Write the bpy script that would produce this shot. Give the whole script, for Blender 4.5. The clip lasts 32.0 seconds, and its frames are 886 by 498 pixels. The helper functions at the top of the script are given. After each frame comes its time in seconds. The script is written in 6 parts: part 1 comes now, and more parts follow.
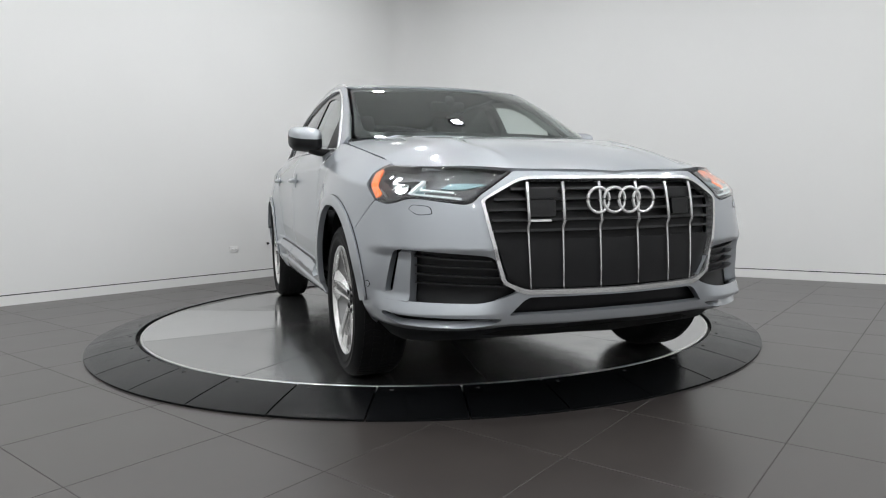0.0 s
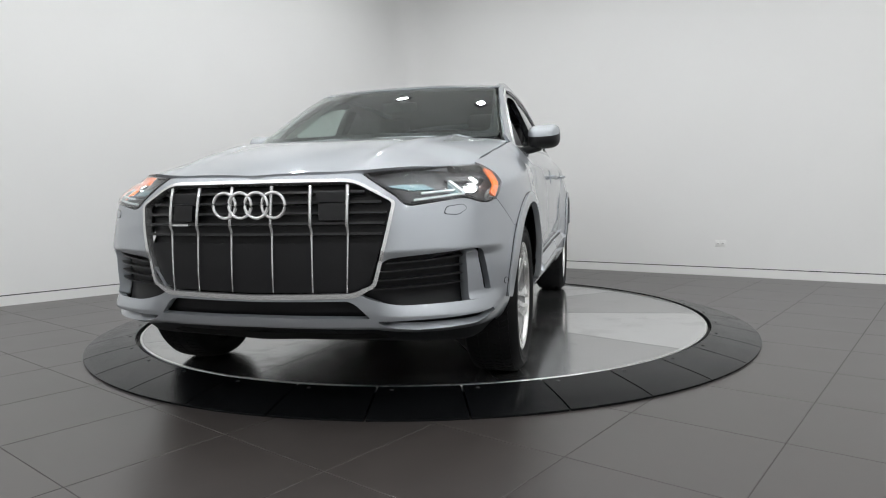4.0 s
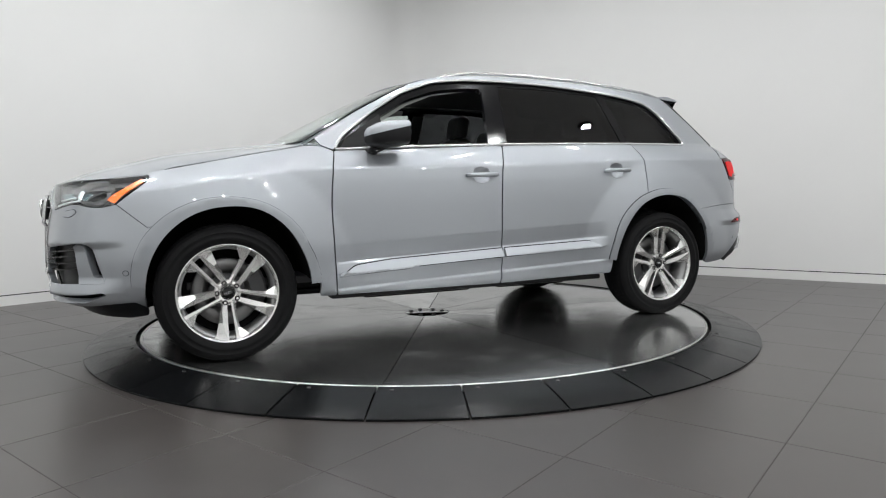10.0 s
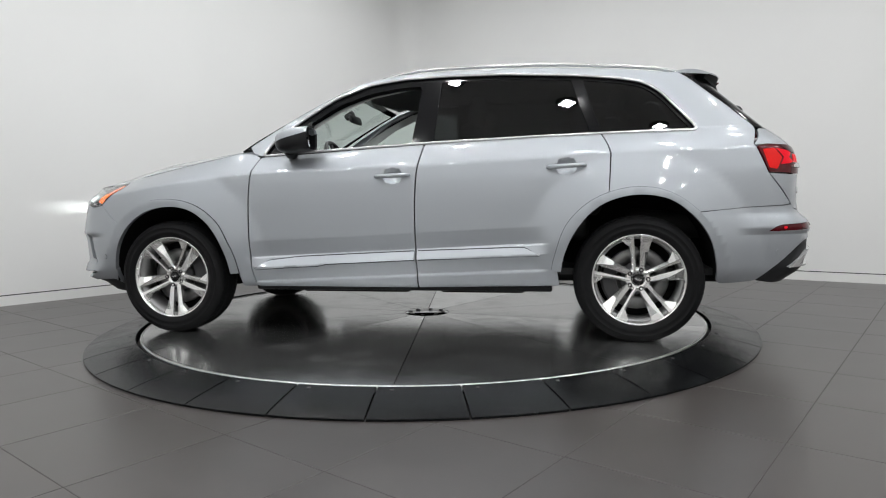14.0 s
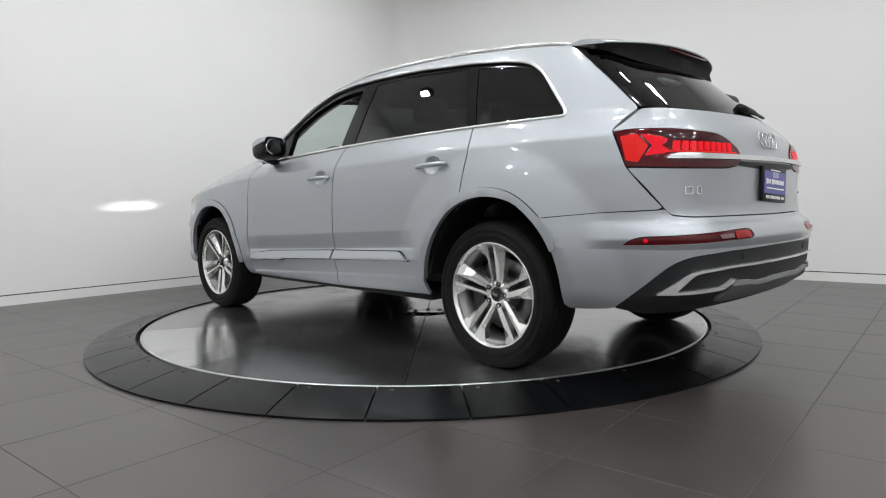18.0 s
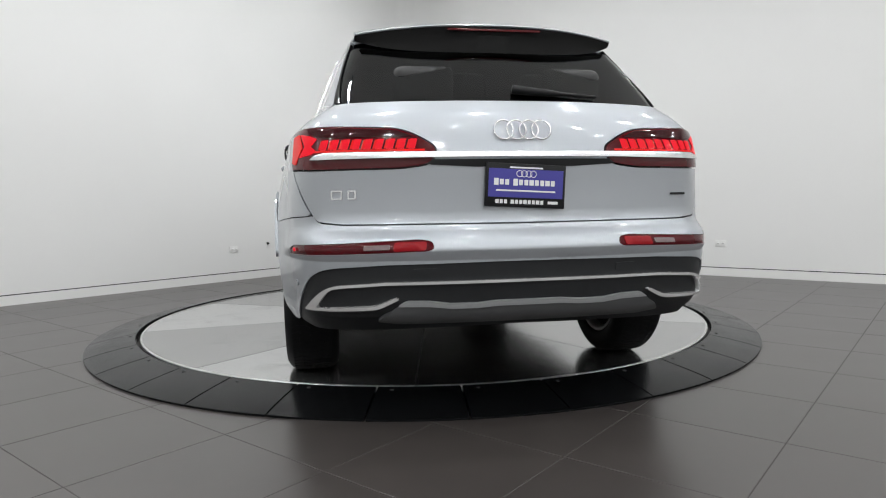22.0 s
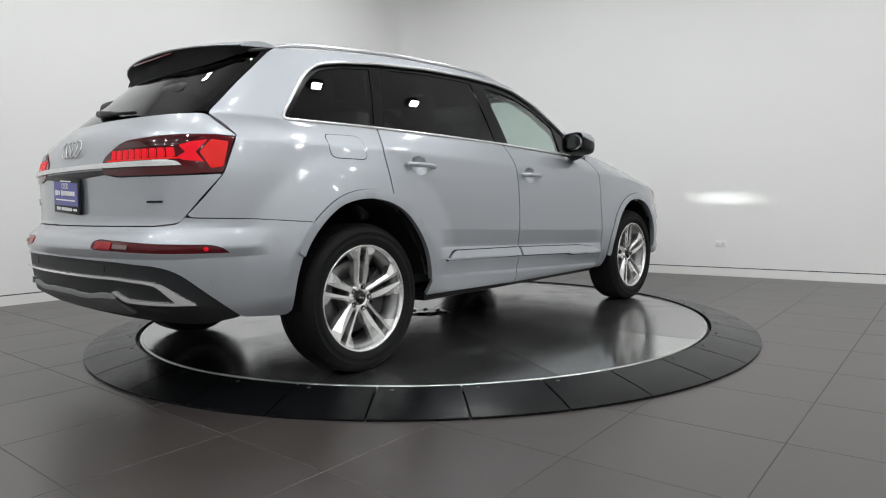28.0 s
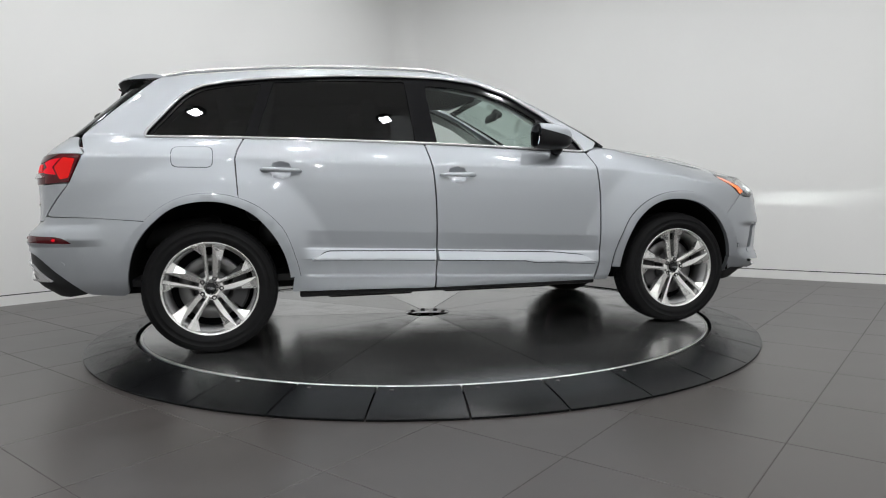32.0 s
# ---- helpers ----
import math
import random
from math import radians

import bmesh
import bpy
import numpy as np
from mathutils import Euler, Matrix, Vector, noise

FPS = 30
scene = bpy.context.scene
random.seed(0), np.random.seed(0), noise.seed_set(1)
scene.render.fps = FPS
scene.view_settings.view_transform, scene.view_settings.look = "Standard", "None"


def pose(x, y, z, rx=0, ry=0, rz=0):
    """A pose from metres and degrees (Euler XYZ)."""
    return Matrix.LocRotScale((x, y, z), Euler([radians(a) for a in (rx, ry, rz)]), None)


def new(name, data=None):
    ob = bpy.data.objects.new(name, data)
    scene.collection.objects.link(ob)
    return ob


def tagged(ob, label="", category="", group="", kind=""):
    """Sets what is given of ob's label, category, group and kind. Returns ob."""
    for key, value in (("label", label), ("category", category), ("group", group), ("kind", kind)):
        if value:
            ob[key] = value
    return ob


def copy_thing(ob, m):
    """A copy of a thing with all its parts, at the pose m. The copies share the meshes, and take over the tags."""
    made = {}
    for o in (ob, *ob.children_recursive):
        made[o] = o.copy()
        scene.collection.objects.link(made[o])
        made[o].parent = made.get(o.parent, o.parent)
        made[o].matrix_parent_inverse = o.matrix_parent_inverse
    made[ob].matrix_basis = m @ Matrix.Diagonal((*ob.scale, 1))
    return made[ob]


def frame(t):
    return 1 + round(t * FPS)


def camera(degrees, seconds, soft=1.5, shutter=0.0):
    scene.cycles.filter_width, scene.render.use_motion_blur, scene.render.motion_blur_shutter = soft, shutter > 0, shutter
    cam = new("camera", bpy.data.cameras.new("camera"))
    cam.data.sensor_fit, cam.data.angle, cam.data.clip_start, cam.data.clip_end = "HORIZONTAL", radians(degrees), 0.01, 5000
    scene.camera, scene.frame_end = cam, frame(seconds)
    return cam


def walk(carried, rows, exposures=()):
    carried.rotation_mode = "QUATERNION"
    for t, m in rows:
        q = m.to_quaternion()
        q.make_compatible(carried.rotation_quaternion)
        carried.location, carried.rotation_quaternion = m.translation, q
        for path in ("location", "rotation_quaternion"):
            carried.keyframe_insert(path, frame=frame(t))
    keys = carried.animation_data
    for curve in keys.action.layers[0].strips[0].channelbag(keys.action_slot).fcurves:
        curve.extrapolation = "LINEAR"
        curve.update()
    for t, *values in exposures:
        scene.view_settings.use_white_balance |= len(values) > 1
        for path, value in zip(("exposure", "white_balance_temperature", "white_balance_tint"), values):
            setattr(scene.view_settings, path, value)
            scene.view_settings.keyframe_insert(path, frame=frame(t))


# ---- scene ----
from mathutils.geometry import delaunay_2d_cdt

# ---- camera: it stands still before a turntable ----
cam = camera(68.7, 32.0, soft=1.1)
EYE = pose(0, -4.93, 0.903) @ pose(0, 0, 0, 0, 0, -1.54) @ pose(0, 0, 0, 85.75) @ pose(0, 0, 0, 0, 0, -0.93)
walk(cam, [(0, EYE), (32, EYE)], [(0, -0.02, 6430, 10), (1, -0.10, 6280, 9), (2, -0.02, 6430, 10), (3.5, -0.02, 6450, 10), (6, 0.04, 6500, 10), (9, 0.0, 6500, 10), (13, -0.04, 6500, 10),
                                 (18, -0.02, 6500, 10), (21, 0.05, 6500, 10), (26, 0.02, 6500, 10), (30, -0.09, 6500, 10), (32, -0.09, 6500, 10)])

# the turntable turns evenly; heading of the car in degrees
def heading(t):
    return -71.35 - 8.6295 * t


ZD = 0.0535            # top of the steel disc
DISC_R, RAMP_R = 1.998, 2.300
CAR_AT = (0.0334, -0.0077)

# ---- world and light ----
world = bpy.data.worlds.new("room_air")
world.use_nodes = True
world.node_tree.nodes["Background"].inputs[0].default_value = (0.9, 0.95, 1, 1)
world.node_tree.nodes["Background"].inputs[1].default_value = 0.02
scene.world = world
LAMP_POWER = 277.0      # glow of each lamp's lit cells


# ---- materials ----
def rgb(h):
    return (h, h, h) if isinstance(h, (int, float)) else h


def material(name, base, rough=0.5, metal=0.0, coat=0.0, vary=0.0, scale=8.0, bump=0.0, bump_scale=60.0,
             rough_vary=0.0, random_piece=0.0, spec=0.5, emit=None, glow=0.0, coat_rough=0.03):
    """A surface with a soft large variation of colour, a fine relief and uneven gloss."""
    m = bpy.data.materials.new(name)
    m.use_nodes = True
    nt = m.node_tree
    b = nt.nodes["Principled BSDF"]
    c = rgb(base)
    b.inputs["Base Color"].default_value = (*c, 1)
    b.inputs["Roughness"].default_value = rough
    b.inputs["Metallic"].default_value = metal
    b.inputs["Coat Weight"].default_value = coat
    b.inputs["Coat Roughness"].default_value = coat_rough
    b.inputs["Specular IOR Level"].default_value = spec
    if emit:
        b.inputs["Emission Color"].default_value = (*emit, 1)
        b.inputs["Emission Strength"].default_value = glow
    tc = None
    if vary or bump or rough_vary or random_piece:
        tc = nt.nodes.new("ShaderNodeTexCoord")
    if vary or random_piece:
        n1 = nt.nodes.new("ShaderNodeTexNoise")
        n1.inputs["Scale"].default_value = scale
        n1.inputs["Detail"].default_value = 6
        nt.links.new(tc.outputs["Object"], n1.inputs["Vector"])
        ramp = nt.nodes.new("ShaderNodeMapRange")
        ramp.inputs["From Min"].default_value, ramp.inputs["From Max"].default_value = 0.1, 0.9
        ramp.inputs["To Min"].default_value, ramp.inputs["To Max"].default_value = 1 - vary, 1 + vary
        nt.links.new(n1.outputs["Fac"], ramp.inputs["Value"])
        fac = ramp.outputs["Result"]
        if random_piece:
            oi = nt.nodes.new("ShaderNodeObjectInfo")
            r2 = nt.nodes.new("ShaderNodeMapRange")
            r2.inputs["To Min"].default_value, r2.inputs["To Max"].default_value = 1 - random_piece, 1 + random_piece
            nt.links.new(oi.outputs["Random"], r2.inputs["Value"])
            mul = nt.nodes.new("ShaderNodeMath")
            mul.operation = "MULTIPLY"
            nt.links.new(fac, mul.inputs[0])
            nt.links.new(r2.outputs["Result"], mul.inputs[1])
            fac = mul.outputs[0]
        sc = nt.nodes.new("ShaderNodeVectorMath")
        sc.operation = "SCALE"
        sc.inputs[0].default_value = c
        nt.links.new(fac, sc.inputs["Scale"])
        nt.links.new(sc.outputs["Vector"], b.inputs["Base Color"])
    if bump:
        n2 = nt.nodes.new("ShaderNodeTexNoise")
        n2.inputs["Scale"].default_value = bump_scale
        n2.inputs["Detail"].default_value = 4
        nt.links.new(tc.outputs["Object"], n2.inputs["Vector"])
        bm = nt.nodes.new("ShaderNodeBump")
        bm.inputs["Strength"].default_value = bump
        bm.inputs["Distance"].default_value = 0.01
        nt.links.new(n2.outputs["Fac"], bm.inputs["Height"])
        nt.links.new(bm.outputs["Normal"], b.inputs["Normal"])
    if rough_vary:
        n3 = nt.nodes.new("ShaderNodeTexNoise")
        n3.inputs["Scale"].default_value = scale * 0.6
        n3.inputs["Detail"].default_value = 3
        nt.links.new(tc.outputs["Object"], n3.inputs["Vector"])
        r3 = nt.nodes.new("ShaderNodeMapRange")
        r3.inputs["From Min"].default_value, r3.inputs["From Max"].default_value = 0.1, 0.9
        r3.inputs["To Min"].default_value, r3.inputs["To Max"].default_value = rough - rough_vary, rough + rough_vary
        nt.links.new(n3.outputs["Fac"], r3.inputs["Value"])
        nt.links.new(r3.outputs["Result"], b.inputs["Roughness"])
    return m


def glass_material(name, tint, ior=1.5):
    """Clear or tinted glass for closed panes."""
    m = bpy.data.materials.new(name)
    m.use_nodes = True
    b = m.node_tree.nodes["Principled BSDF"]
    b.inputs["Base Color"].default_value = (*tint, 1)
    b.inputs["Roughness"].default_value = 0.0
    b.inputs["IOR"].default_value = ior
    b.inputs["Transmission Weight"].default_value = 1.0
    return m


WALL = material("white_wall_paint", (0.80, 0.80, 0.79), 0.55, vary=0.02, scale=1.2, bump=0.04, bump_scale=180, rough_vary=0.06)
CEIL = material("ceiling_paint", (0.80, 0.80, 0.80), 0.8, vary=0.03, scale=2)
BASEB = material("white_baseboard", (0.80, 0.80, 0.785), 0.4, vary=0.03, scale=3)
GROOVE = material("dark_reveal", (0.03, 0.03, 0.03), 0.7)
TILE = material("grey_floor_tile", (0.0485, 0.0420, 0.0392), 0.315, vary=0.12, scale=5, bump=0.0, rough_vary=0.02, random_piece=0.05, spec=0.95)
GROUT = material("tile_joint", (0.060, 0.055, 0.051), 0.8)
RUBBER = material("black_rubber_ramp", (0.0050, 0.0054, 0.0060), 0.24, vary=0.25, scale=9, bump=0.05, bump_scale=240, rough_vary=0.06, random_piece=0.10, spec=0.18)
def steel_plate_material():
    """Brushed plate: fine lines along each plate, a tone of its own, dull smears and scuffs where tyres turn."""
    m = material("brushed_steel_plate", (0.74, 0.745, 0.74), 0.13, metal=0.97)
    nt = m.node_tree
    b = nt.nodes["Principled BSDF"]
    add, link = nt.nodes.new, nt.links.new
    tc, oi = add("ShaderNodeTexCoord"), add("ShaderNodeObjectInfo")
    smear, cloud, mask, brush = (add("ShaderNodeTexNoise") for _ in range(4))
    stretch = add("ShaderNodeMapping")
    stretch.inputs["Scale"].default_value = (1.0, 60.0, 1.0)
    turn = add("ShaderNodeVectorRotate")
    turn.rotation_type = "Z_AXIS"
    ta = add("ShaderNodeMath")
    ta.operation = "MULTIPLY"
    ta.inputs[1].default_value = 6.283
    link(oi.outputs["Random"], ta.inputs[0])
    link(tc.outputs["Object"], turn.inputs["Vector"])
    link(ta.outputs[0], turn.inputs["Angle"])
    link(turn.outputs["Vector"], stretch.inputs["Vector"])
    link(stretch.outputs["Vector"], brush.inputs["Vector"])
    for n, sc, de, di in ((smear, 6.0, 6, 0.6), (cloud, 1.7, 4, 0.5), (mask, 0.9, 2, 0.0), (brush, 6.0, 3, 0.0)):
        n.inputs["Scale"].default_value, n.inputs["Detail"].default_value, n.inputs["Distortion"].default_value = sc, de, di
    for n in (smear, cloud, mask):
        link(tc.outputs["Object"], n.inputs["Vector"])

    def span(src, lo, hi, a, c):
        n = add("ShaderNodeMapRange")
        n.interpolation_type = "SMOOTHSTEP"
        n.inputs["From Min"].default_value, n.inputs["From Max"].default_value = lo, hi
        n.inputs["To Min"].default_value, n.inputs["To Max"].default_value = a, c
        link(src, n.inputs["Value"])
        return n.outputs["Result"]

    def maths(op, x, y):
        n = add("ShaderNodeMath")
        n.operation = op
        for k, v in enumerate((x, y)):
            if isinstance(v, float):
                n.inputs[k].default_value = v
            else:
                link(v, n.inputs[k])
        return n.outputs[0]
    dull = maths("MULTIPLY", span(smear.outputs["Fac"], 0.40, 0.74, 0.0, 1.0), span(mask.outputs["Fac"], 0.44, 0.60, 0.1, 1.0))
    rough = maths("ADD", maths("ADD", span(cloud.outputs["Fac"], 0.3, 0.7, 0.115, 0.175), maths("MULTIPLY", dull, 0.06)), span(oi.outputs["Random"], 0.0, 1.0, 0.03, -0.02))
    link(rough, b.inputs["Roughness"])
    link(span(dull, 0.0, 1.0, 0.955, 0.90), b.inputs["Metallic"])
    tone = maths("MULTIPLY", maths("MULTIPLY", span(oi.outputs["Random"], 0.0, 1.0, 0.62, 1.18), span(brush.outputs["Fac"], 0.25, 0.75, 0.95, 1.05)), span(dull, 0.0, 1.0, 1.0, 0.88))
    sc = add("ShaderNodeVectorMath")
    sc.operation = "SCALE"
    sc.inputs[0].default_value = (0.74, 0.745, 0.74)
    link(tone, sc.inputs["Scale"])
    link(sc.outputs["Vector"], b.inputs["Base Color"])
    bump = add("ShaderNodeBump")
    bump.inputs["Strength"].default_value, bump.inputs["Distance"].default_value = 0.012, 0.002
    link(brush.outputs["Fac"], bump.inputs["Height"])
    link(bump.outputs["Normal"], b.inputs["Normal"])
    return m


STEEL = steel_plate_material()
STEEL_EDGE = material("bright_disc_edge", (0.75, 0.75, 0.74), 0.3, metal=1.0)
PAINT = material("silver_metallic_paint", (0.405, 0.428, 0.455), 0.46, metal=0.74, coat=1.0, vary=0.02, scale=400, coat_rough=0.05)
ALU = material("machined_aluminium", (0.82, 0.82, 0.81), 0.26, metal=0.93, vary=0.05, scale=20)
BARREL = material("cast_wheel_barrel", (0.30, 0.30, 0.30), 0.45, metal=0.7, vary=0.1, scale=10)
SLAT = material("gloss_black_slat", (0.014, 0.014, 0.015), 0.28, spec=0.5, vary=0.1, scale=30)
GUIDE_BLUE = material("bluish_lamp_reflector", (0.16, 0.24, 0.26), 0.3, metal=0.6, vary=0.3, scale=90)
ALU_DARK = material("dark_wheel_pocket", (0.05, 0.05, 0.052), 0.5, metal=0.3)
CHROME = material("satin_chrome", (0.74, 0.745, 0.75), 0.26, metal=0.85)
EMBLEM = material("bright_chrome", (0.88, 0.88, 0.885), 0.2, metal=0.7)
TYRE = material("tyre_rubber", (0.0085, 0.0085, 0.009), 0.6, spec=0.12, vary=0.2, scale=14, bump=0.08, bump_scale=160)
BLACK = material("black_plastic", (0.009, 0.009, 0.010), 0.42, spec=0.25, vary=0.1, scale=12)
GLOSSBLACK = material("gloss_black_trim", (0.006, 0.006, 0.007), 0.1, spec=0.4)
DARKGREY = material("dark_grey_bumper_plastic", (0.016, 0.017, 0.0185), 0.52, spec=0.28, vary=0.12, scale=20, bump=0.05, bump_scale=300)
LINER = material("wheel_house_liner", (0.008, 0.008, 0.008), 0.95, spec=0.1)
UNDER = material("underbody_cover", (0.012, 0.012, 0.012), 0.9, spec=0.1)
SKID = material("grey_skid_plate", (0.38, 0.39, 0.40), 0.4, metal=0.5)
SKID_LOW = material("shaded_skid_face", (0.10, 0.102, 0.105), 0.45, metal=0.3)
CABIN = material("black_leather", (0.018, 0.018, 0.019), 0.55, bump=0.06, bump_scale=200, vary=0.1)
HEADLINER = material("grey_headliner", (0.06, 0.06, 0.06), 0.9)
GREYTRIM = material("light_pillar_trim", (0.33, 0.34, 0.33), 0.7)
GLASS = glass_material("green_tinted_glass", (0.80, 0.90, 0.86), ior=1.6)
PRIVACY = glass_material("dark_privacy_glass", (0.045, 0.048, 0.05), ior=1.65)
LENS = glass_material("clear_lamp_lens", (0.97, 0.975, 0.98), ior=1.45)
REDLENS = material("red_lamp_lens", (0.075, 0.002, 0.005), 0.1, spec=0.4)
REDGLOW = material("lit_red_segment", (0.3, 0.004, 0.01), 0.3, emit=(1.0, 0.004, 0.022), glow=0.52, spec=0.1)
REDLIT = material("bright_red_chamber", (0.6, 0.01, 0.01), 0.2, emit=(1.0, 0.02, 0.015), glow=0.17, spec=0.15)
REDDIM = material("glowing_reflector_end", (0.20, 0.006, 0.010), 0.2, spec=0.3, emit=(1.0, 0.015, 0.03), glow=0.08)
AMBER = material("amber_marker", (0.85, 0.16, 0.02), 0.25, coat=1.0, emit=(1.0, 0.18, 0.02), glow=0.25)
DRL = material("frosted_light_guide", (0.45, 0.50, 0.50), 0.3, emit=(0.86, 1.0, 1.0), glow=0.07)
BEAM = material("lit_projector", (1, 1, 1), 0.3, emit=(0.92, 1.0, 0.97), glow=70.0)
BLUE = material("blue_plate", (0.045, 0.04, 0.30), 0.4, coat=0.4)
WHITE = material("white_print", (0.8, 0.8, 0.8), 0.5)
BOWL = material("lamp_bowl", (0.055, 0.057, 0.060), 0.35, metal=0.3)
SOURCE = material("beam_source", (1, 1, 1), 0.5, emit=(0.93, 1.0, 0.97), glow=140000.0)
GLOSSRED = material("dark_red_lens_top", (0.035, 0.002, 0.004), 0.06, spec=0.6)
GREYRED = material("grey_lamp_insert", (0.13, 0.075, 0.078), 0.3)
MIRROR = material("mirror_silver", (0.75, 0.76, 0.77), 0.02, metal=1.0)
DISCM = material("brake_disc_steel", (0.20, 0.20, 0.20), 0.4, metal=1.0)


# ---- mesh helpers ----
def curve(*pts):
    """A smooth monotone line through (x, y) pairs, for arrays."""
    xs = np.array([p[0] for p in pts], float)
    ys = np.array([p[1] for p in pts], float)
    if xs[0] > xs[-1]:
        xs, ys = xs[::-1], ys[::-1]
    h = np.diff(xs)
    d = np.diff(ys) / h
    m = np.zeros(len(xs))
    m[0], m[-1] = d[0], d[-1]
    for i in range(1, len(xs) - 1):
        if d[i - 1] * d[i] > 0:
            w1, w2 = 2 * h[i] + h[i - 1], h[i] + 2 * h[i - 1]
            m[i] = (w1 + w2) / (w1 / d[i - 1] + w2 / d[i])

    def f(x):
        x = np.clip(np.asarray(x, float), xs[0], xs[-1])
        i = np.clip(np.searchsorted(xs, x) - 1, 0, len(xs) - 2)
        t = (x - xs[i]) / h[i]
        return ((1 + 2 * t) * (1 - t) ** 2 * ys[i] + t * (1 - t) ** 2 * h[i] * m[i]
                + t * t * (3 - 2 * t) * ys[i + 1] + t * t * (t - 1) * h[i] * m[i + 1])
    return f


def smooth(a, b, x):
    t = np.clip((np.asarray(x, float) - a) / (b - a), 0, 1)
    return t * t * (3 - 2 * t)


def rounded(pts, r=0.02, n=4):
    """The closed outline pts with its corners rounded; a third number in a point is its own radius."""
    out = []
    k = len(pts)
    for i in range(k):
        p = np.array(pts[i][:2], float)
        rr = pts[i][2] if len(pts[i]) > 2 else r
        a, b = np.array(pts[i - 1][:2], float) - p, np.array(pts[(i + 1) % k][:2], float) - p
        la, lb = np.hypot(*a), np.hypot(*b)
        if rr <= 0:
            out.append(p)
            continue
        ca, cb = p + a / la * min(rr, la * 0.48), p + b / lb * min(rr, lb * 0.48)
        for j in range(n + 1):
            t = j / n
            out.append((1 - t) ** 2 * ca + 2 * t * (1 - t) * p + t * t * cb)
    return np.array(out)


def dense(loop, step):
    out = []
    for i in range(len(loop)):
        a, b = loop[i], loop[(i + 1) % len(loop)]
        k = max(1, int(math.ceil(np.hypot(*(b - a)) / step)))
        for j in range(k):
            out.append(a + (b - a) * j / k)
    return np.array(out)


def inside(loop, q):
    x, y = q[:, 0], q[:, 1]
    c = np.zeros(len(q), bool)
    j = len(loop) - 1
    for i in range(len(loop)):
        xi, yi, xj, yj = *loop[i], *loop[j]
        if yi != yj:
            c ^= ((yi > y) != (yj > y)) & (x < (xj - xi) * (y - yi) / (yj - yi) + xi)
        j = i
    return c


def area(loop):
    x, y = loop[:, 0], loop[:, 1]
    return 0.5 * np.sum(x * np.roll(y, -1) - np.roll(x, -1) * y)


def inset(loop, d):
    """The outline moved inward by d."""
    sgn = 1 if area(loop) > 0 else -1
    t = np.roll(loop, -1, 0) - np.roll(loop, 1, 0)
    t /= np.maximum(np.hypot(t[:, 0], t[:, 1]), 1e-9)[:, None]
    return loop + sgn * d * np.stack([-t[:, 1], t[:, 0]], 1)


